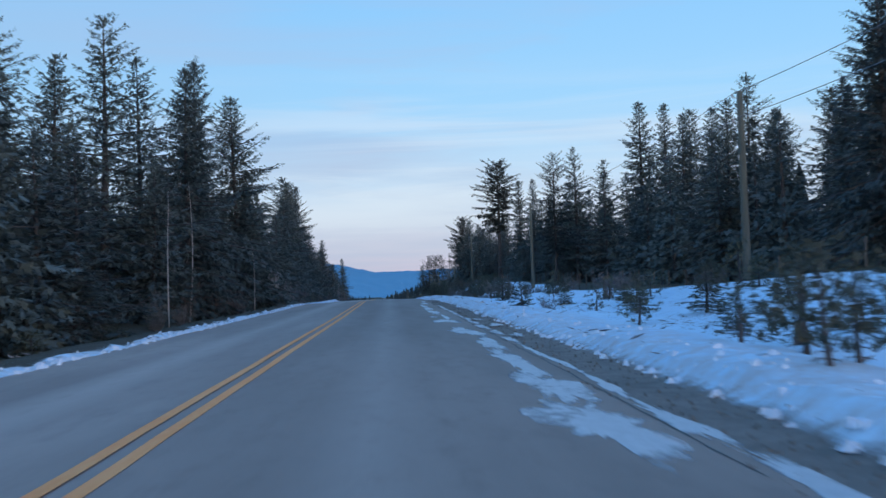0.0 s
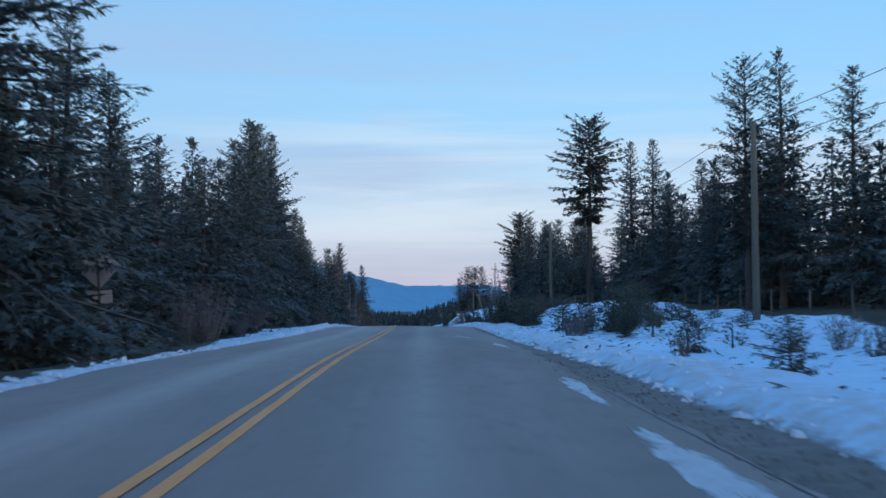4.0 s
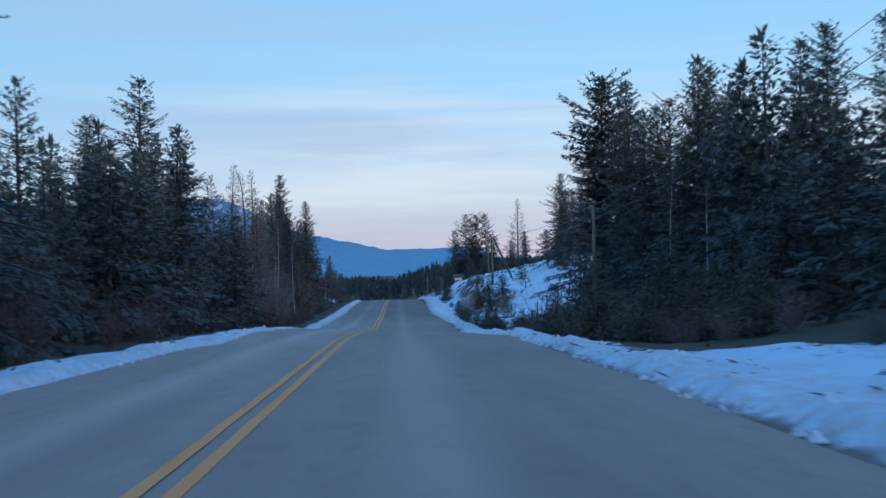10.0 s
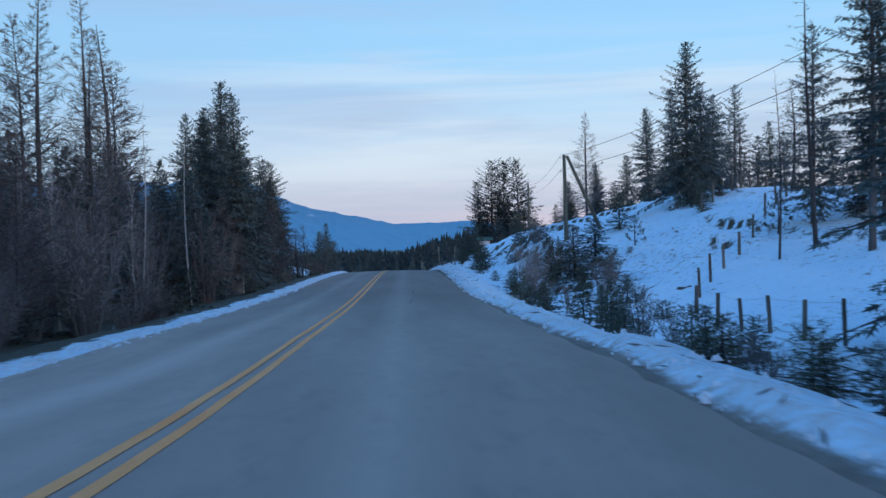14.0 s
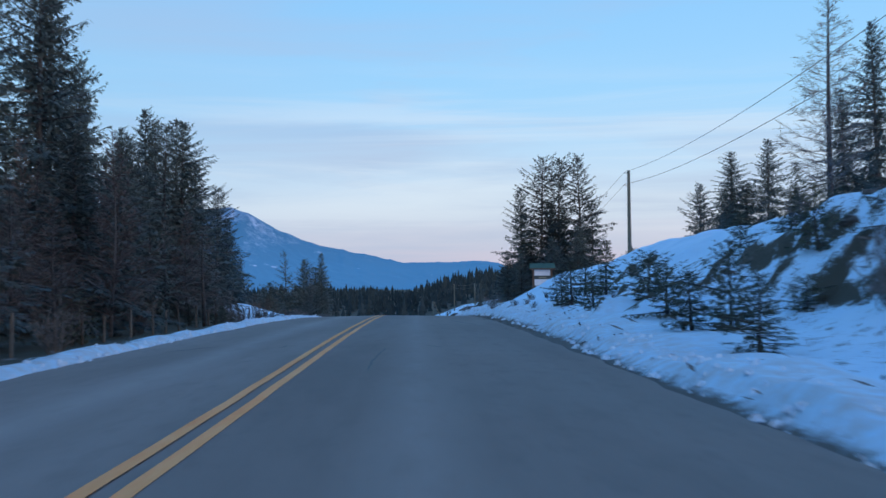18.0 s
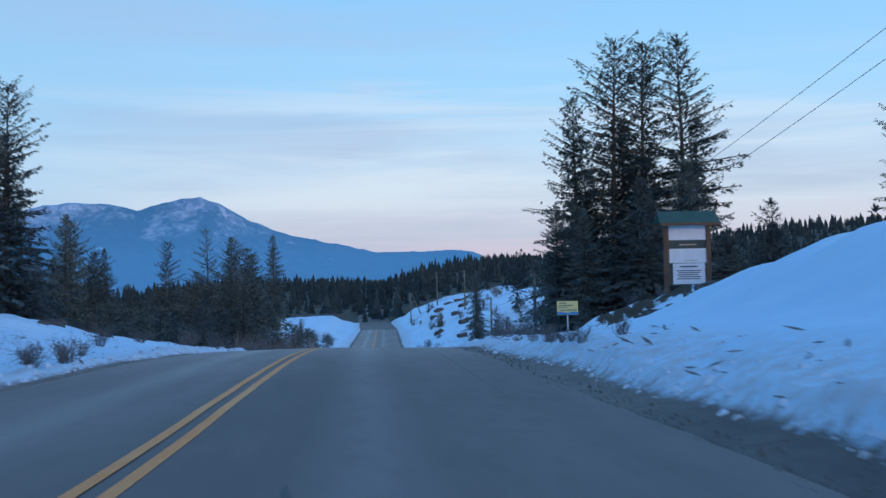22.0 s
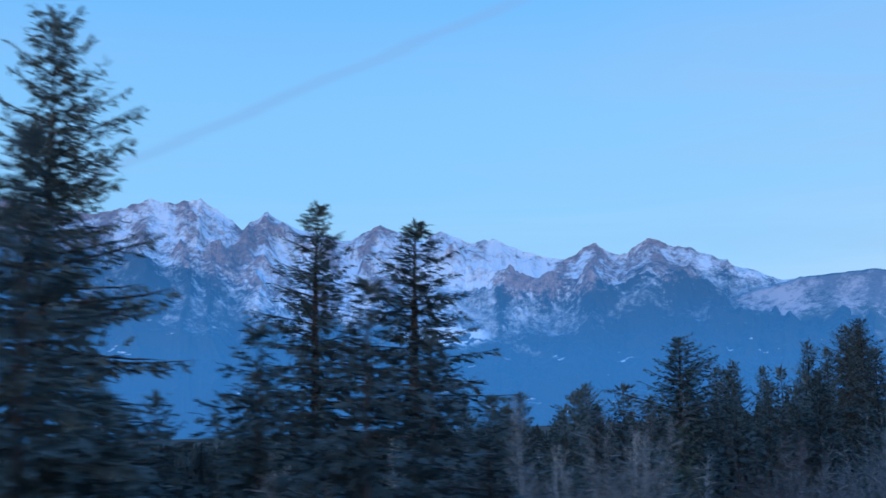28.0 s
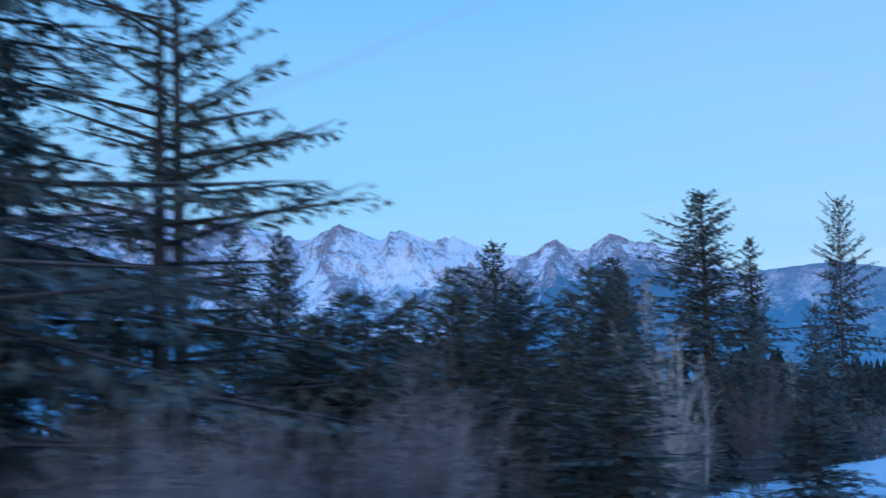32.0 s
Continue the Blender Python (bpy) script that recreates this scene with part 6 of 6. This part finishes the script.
yz = float(ground_z(9.72, 445.4))
info = thing("information_sign", pose(9.72, 445.4, yz), "yellow and blue information sign on a single steel post", "sign")
H0 = -1.16 - yz
face = plate("sign_plate", [(-0.58, H0), (0.58, H0), (0.58, H0 + 0.77), (-0.58, H0 + 0.77)], 0.012, M_SIGNYEL, info, "pale yellow sign plate")
wave = [(-0.565, H0 + 0.015), (0.565, H0 + 0.015)] + [(0.565 - 0.113 * k, H0 + 0.15 + 0.028 * math.sin(k * 0.9)) for k in range(11)]
plate("blue_band", wave, 0.004, M_SIGNBLUE, face, "blue wavy band").location.y = -0.005
for x0, x1, z0, z1 in ((-0.48, -0.05, 0.63, 0.68), (-0.48, 0.28, 0.50, 0.545), (-0.48, 0.03, 0.40, 0.44), (-0.46, 0.5, 0.27, 0.30), (-0.46, 0.48, 0.22, 0.245)):
    plate("text_bar", [(x0, H0 + z0), (x1, H0 + z0), (x1, H0 + z1), (x0, H0 + z1)], 0.003, M_PRINT, face).location.y = -0.004
s = Soup()
s.tube([(0, 0.05, -0.3), (0, 0.05, H0 + 0.7)], [0.05, 0.05], 10)
part("post", s.done("post", M_STEEL, True), info, "grey steel post")


# ---- rocks and clods on the cut banks ----
def rock(x, y, size, seed):
    bm = bmesh.new()
    bmesh.ops.create_icosphere(bm, subdivisions=2, radius=1.0)
    for v in bm.verts:
        n_ = noise.noise(v.co * 1.3 + Vector((seed * 3.1, 0, 0))) * 0.6 + noise.noise(v.co * 3.1 + Vector((seed, 5, 0))) * 0.35
        v.co *= 1 + n_
        v.co.z *= 0.6
    me = bpy.data.meshes.new("stone")
    bm.to_mesh(me)
    bm.free()
    me.materials.append(M_ROCK)
    ob = new("boulder", me)
    ob.matrix_basis = pose(x, y, float(ground_z(x, y)) - size * 0.12, 0, 0, seed * 47) @ Matrix.Diagonal((size, size * 1.3, size, 1))
    return tagged(ob, "dark lichened boulder half buried in snow", "rock", "boulders on the banks")


rock_rng = random.Random(9)
for k in range(44):
    y = rock_rng.choice((rock_rng.uniform(300, 345), rock_rng.uniform(300, 345), rock_rng.uniform(150, 215), rock_rng.uniform(428, 440)))
    u = rock_rng.uniform(10.5, 17)
    rock(u + float(road_x(y)), y, rock_rng.uniform(0.10, 0.32), k)
for k in range(16):
    y = rock_rng.uniform(430, 446)
    rock(float(road_x(y)) + 15.2 - (y - 424) * 0.16 + rock_rng.uniform(-1, 1), y, rock_rng.uniform(0.15, 0.4), 60 + k)
for k in range(14):
    y = rock_rng.uniform(600, 690)
    rock(rock_rng.uniform(9, 20), y, rock_rng.uniform(0.5, 1.3), 90 + k)
for k in range(30):
    f = k / 29
    rock(7.0 + 7.5 * f + rock_rng.uniform(-0.35, 0.35), 419 + 3 * f + rock_rng.uniform(-0.5, 0.5), rock_rng.uniform(0.16, 0.42), 120 + k)
for k in range(26):
    f = k / 25
    rock(13.0 + 7.5 * f + rock_rng.uniform(-0.5, 0.5), 426 - 24 * f + rock_rng.uniform(-0.8, 0.8), rock_rng.uniform(0.08, 0.30), 170 + k)
for k in range(6):
    rock(rock_rng.uniform(-18, -13), rock_rng.uniform(434, 441), rock_rng.uniform(0.2, 0.45), 140 + k)

# ---- far country ----
def mountain_material(name, haze_glow, forest, rock, dark_rock, snow, line, cover, wooded=0.0):
    """Forest below, rock and snow above a height; the far air's blue haze is painted on as a glow of the slopes."""
    m, n, l, p = mat(name, 0.9)
    co = n.new("ShaderNodeTexCoord")
    sep = n.new("ShaderNodeSeparateXYZ")
    l.new(co.outputs["Object"], sep.inputs[0])
    big, fine = noise_fac(n, l, 0.004, 8, 0.6), noise_fac(n, l, 0.04, 8, 0.78)
    chute = noise_fac(n, l, 0.015, 8, 0.68, "Object", (1, 1, 0.4))
    geo = n.new("ShaderNodeNewGeometry")
    gs = n.new("ShaderNodeSeparateXYZ")
    l.new(geo.outputs["Normal"], gs.inputs[0])
    rough = math2(n, l, "ADD", math2(n, l, "MULTIPLY", big, 1.2), math2(n, l, "MULTIPLY", fine, 0.8))
    h = math2(n, l, "ADD", sep.outputs[2], math2(n, l, "MULTIPLY", math2(n, l, "SUBTRACT", rough, 1.0), line * 1.1))
    fold = n.new("ShaderNodeVertexColor")
    fold.layer_name = "fold"
    fs = n.new("ShaderNodeSeparateColor")
    l.new(fold.outputs["Color"], fs.inputs[0])
    if wooded:
        h = math2(n, l, "SUBTRACT", h, math2(n, l, "MULTIPLY", fs.outputs[2], wooded))
    above = spread(n, l, h, line * 0.92, line * 1.08)
    lie = math2(n, l, "ADD", math2(n, l, "ADD", math2(n, l, "MULTIPLY", fine, 0.9), math2(n, l, "ADD", math2(n, l, "MULTIPLY", chute, 1.0), math2(n, l, "MULTIPLY", big, 0.3))), math2(n, l, "MULTIPLY", math2(n, l, "SUBTRACT", 1.0, fs.outputs[0]), 0.85))
    lie = math2(n, l, "ADD", lie, math2(n, l, "MULTIPLY", gs.outputs[2], 0.15))
    white = math2(n, l, "MULTIPLY", above, spread(n, l, lie, cover, cover + 0.24))
    # a thin dusting between the trees below the open rock
    dust = math2(n, l, "MULTIPLY", math2(n, l, "MULTIPLY", spread(n, l, h, line * 0.55, line * 0.95), spread(n, l, lie, cover + 0.02, cover + 0.3)), 0.7)
    white = math2(n, l, "MAXIMUM", white, dust)
    stone = blend(n, l, spread(n, l, fine, 0.4, 0.6), dark_rock, rock)
    col = blend(n, l, above, forest, stone)
    col = blend(n, l, white, col, snow)
    # snowy clearings among the lower woods
    glade = math2(n, l, "MULTIPLY", spread(n, l, noise_fac(n, l, 0.012, 5, 0.6, "Object", (1, 1, 3.0)), 0.66, 0.71), spread(n, l, sep.outputs[2], line * 0.8, line * 0.3))
    runs = math2(n, l, "MULTIPLY", fs.outputs[1], spread(n, l, noise_fac(n, l, 0.02, 3, 0.5, "Object", (1, 1, 0.6)), 0.47, 0.52))
    col = blend(n, l, math2(n, l, "MAXIMUM", glade, runs), col, snow)
    l.new(col, p.inputs["Base Color"])
    # painted haze: blue emission, weaker up the slope
    l.new(blend(n, l, spread(n, l, sep.outputs[2], line * 0.3, line * 1.5), haze_glow, tuple(0.42 * c for c in haze_glow)), p.inputs["Emission Color"])
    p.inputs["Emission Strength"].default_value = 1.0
    return m


def ridged(x, y, scale, octaves, seed):
    """Sharp-crested noise, 0 in the gullies to 1 on the ridges."""
    out, amp, total, last = 0.0, 1.0, 0.0, 1.0
    for o in range(octaves):
        r = np.clip(1 - np.abs(fbm(x, y, scale, 1, seed + 3.7 * o)) / 1.1, 0, 1) ** 1.5
        out, total = out + amp * r * (0.4 + 0.6 * last), total + amp
        last, amp, scale = r, amp * 0.52, scale * 0.47
    return out / total


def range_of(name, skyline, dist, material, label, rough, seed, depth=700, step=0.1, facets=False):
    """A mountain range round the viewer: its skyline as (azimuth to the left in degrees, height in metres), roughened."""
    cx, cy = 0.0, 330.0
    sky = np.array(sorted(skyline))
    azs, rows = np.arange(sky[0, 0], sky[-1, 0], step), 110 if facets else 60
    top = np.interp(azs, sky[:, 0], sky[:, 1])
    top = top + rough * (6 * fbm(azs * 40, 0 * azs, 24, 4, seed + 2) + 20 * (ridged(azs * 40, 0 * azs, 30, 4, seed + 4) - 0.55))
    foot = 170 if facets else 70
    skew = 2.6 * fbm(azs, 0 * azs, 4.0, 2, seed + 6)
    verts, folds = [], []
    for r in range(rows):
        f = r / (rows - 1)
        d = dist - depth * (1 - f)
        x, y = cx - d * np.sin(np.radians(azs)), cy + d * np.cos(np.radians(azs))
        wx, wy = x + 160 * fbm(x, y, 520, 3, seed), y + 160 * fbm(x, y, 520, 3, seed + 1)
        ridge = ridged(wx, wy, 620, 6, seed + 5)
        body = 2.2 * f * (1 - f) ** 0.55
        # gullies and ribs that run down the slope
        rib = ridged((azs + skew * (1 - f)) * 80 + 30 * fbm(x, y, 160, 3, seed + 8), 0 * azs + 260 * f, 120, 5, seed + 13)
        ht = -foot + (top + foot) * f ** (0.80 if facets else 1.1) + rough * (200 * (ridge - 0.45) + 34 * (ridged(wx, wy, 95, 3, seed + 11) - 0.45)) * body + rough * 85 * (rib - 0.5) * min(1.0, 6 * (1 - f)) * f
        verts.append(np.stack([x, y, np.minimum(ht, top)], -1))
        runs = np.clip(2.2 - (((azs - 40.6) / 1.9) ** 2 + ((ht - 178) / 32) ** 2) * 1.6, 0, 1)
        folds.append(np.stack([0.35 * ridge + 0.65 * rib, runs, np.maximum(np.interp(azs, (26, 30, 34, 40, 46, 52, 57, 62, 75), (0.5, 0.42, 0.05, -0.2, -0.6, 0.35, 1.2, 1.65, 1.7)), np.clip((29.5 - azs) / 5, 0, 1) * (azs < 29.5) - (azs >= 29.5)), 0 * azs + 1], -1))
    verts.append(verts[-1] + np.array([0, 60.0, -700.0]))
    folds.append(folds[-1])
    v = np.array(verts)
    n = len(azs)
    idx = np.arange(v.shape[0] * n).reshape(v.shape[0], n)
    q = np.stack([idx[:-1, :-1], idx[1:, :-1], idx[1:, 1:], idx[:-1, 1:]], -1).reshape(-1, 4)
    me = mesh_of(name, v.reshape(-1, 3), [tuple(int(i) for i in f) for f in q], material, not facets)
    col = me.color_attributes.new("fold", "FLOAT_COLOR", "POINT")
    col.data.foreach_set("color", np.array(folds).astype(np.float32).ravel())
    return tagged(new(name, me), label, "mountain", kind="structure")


# the low ridge's snow colour is dimmed to stand in for haze too
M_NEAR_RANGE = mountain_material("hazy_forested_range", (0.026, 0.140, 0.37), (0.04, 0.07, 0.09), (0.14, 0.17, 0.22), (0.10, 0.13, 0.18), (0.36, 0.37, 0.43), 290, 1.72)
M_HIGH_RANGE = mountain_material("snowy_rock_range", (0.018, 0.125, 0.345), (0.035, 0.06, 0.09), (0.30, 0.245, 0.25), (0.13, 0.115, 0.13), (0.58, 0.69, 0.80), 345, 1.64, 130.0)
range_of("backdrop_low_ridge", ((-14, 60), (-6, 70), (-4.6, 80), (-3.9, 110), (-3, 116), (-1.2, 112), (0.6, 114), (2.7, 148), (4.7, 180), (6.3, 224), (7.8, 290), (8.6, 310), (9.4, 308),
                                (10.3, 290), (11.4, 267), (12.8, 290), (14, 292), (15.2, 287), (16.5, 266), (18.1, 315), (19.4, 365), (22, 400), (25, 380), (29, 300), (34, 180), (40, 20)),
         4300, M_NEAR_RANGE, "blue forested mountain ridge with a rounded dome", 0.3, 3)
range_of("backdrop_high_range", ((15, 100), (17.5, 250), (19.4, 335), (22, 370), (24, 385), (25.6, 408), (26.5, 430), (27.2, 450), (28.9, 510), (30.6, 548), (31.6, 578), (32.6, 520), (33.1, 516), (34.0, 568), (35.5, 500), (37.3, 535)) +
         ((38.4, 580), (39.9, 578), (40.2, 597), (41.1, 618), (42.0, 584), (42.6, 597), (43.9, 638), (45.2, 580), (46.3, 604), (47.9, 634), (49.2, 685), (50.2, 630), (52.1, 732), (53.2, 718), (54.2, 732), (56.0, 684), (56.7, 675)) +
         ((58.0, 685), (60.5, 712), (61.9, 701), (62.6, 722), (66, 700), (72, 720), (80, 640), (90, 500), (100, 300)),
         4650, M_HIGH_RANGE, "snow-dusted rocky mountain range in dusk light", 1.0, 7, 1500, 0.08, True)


def far_forest():
    """Woods of the valley and the hills, far from the road."""
    rng = np.random.default_rng(4)
    verts, faces = [], []
    spots = []
    for n, x0, x1, y0, y1, ht in ((2900, -320, 240, 790, 1400, 8), (2600, 60, 520, 760, 1550, 8), (2500, -380, -60, 470, 960, 7.5), (1100, -170, -60, 430, 660, 8), (6000, -1100, -330, 380, 1500, 9), (1700, -280, -38, -40, 470, 10), (1000, 52, 260, -40, 270, 11), (600, 62, 260, 490, 640, 7.5)):
        xs, ys = rng.uniform(x0, x1, n), rng.uniform(y0, y1, n)
        keep = (np.abs(xs - road_x(np.clip(ys, 0, 899))) > 24) | (ys > 800)
        spots += [(x, y, ht * s) for x, y, s in zip(xs[keep], ys[keep], rng.uniform(0.5, 1.3, keep.sum()) * (1 + 0.35 * fbm(xs[keep], ys[keep], 60, 2, 31)))]
    for x, y, h in spots:
        z, r = float(ground_z(x, y)), h * 0.23
        near = -260 < x < -30 and 420 < y < 800
        layers, points = (11, 12) if near else (5, 7)
        for k in range(layers):
            f0 = 0.05 + 0.92 * k / layers
            rr, b = r * (1.05 - f0) * rng.uniform(0.8, 1.2), len(verts)
            a0 = rng.uniform(0, 6.28)
            for i in range(points):
                a = a0 + i * 6.2832 / points
                q = rr * rng.uniform(0.7, 1.3) * ((1.25 if i % 2 else 0.45) if near else 1)
                verts.append((x + q * math.cos(a), y + q * math.sin(a), z + h * (f0 + rng.uniform(-0.03, 0.03))))
            verts.append((x, y, z + h * min(1.0, f0 + (0.2 if near else 0.34))))
            faces += [(b + i, b + (i + 1) % points, b + points) for i in range(points)]
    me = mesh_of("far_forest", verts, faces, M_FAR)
    return tagged(new("far_forest", me), "dark conifer forest covering the valley and hills", "forest", kind="stuff")


far_forest()
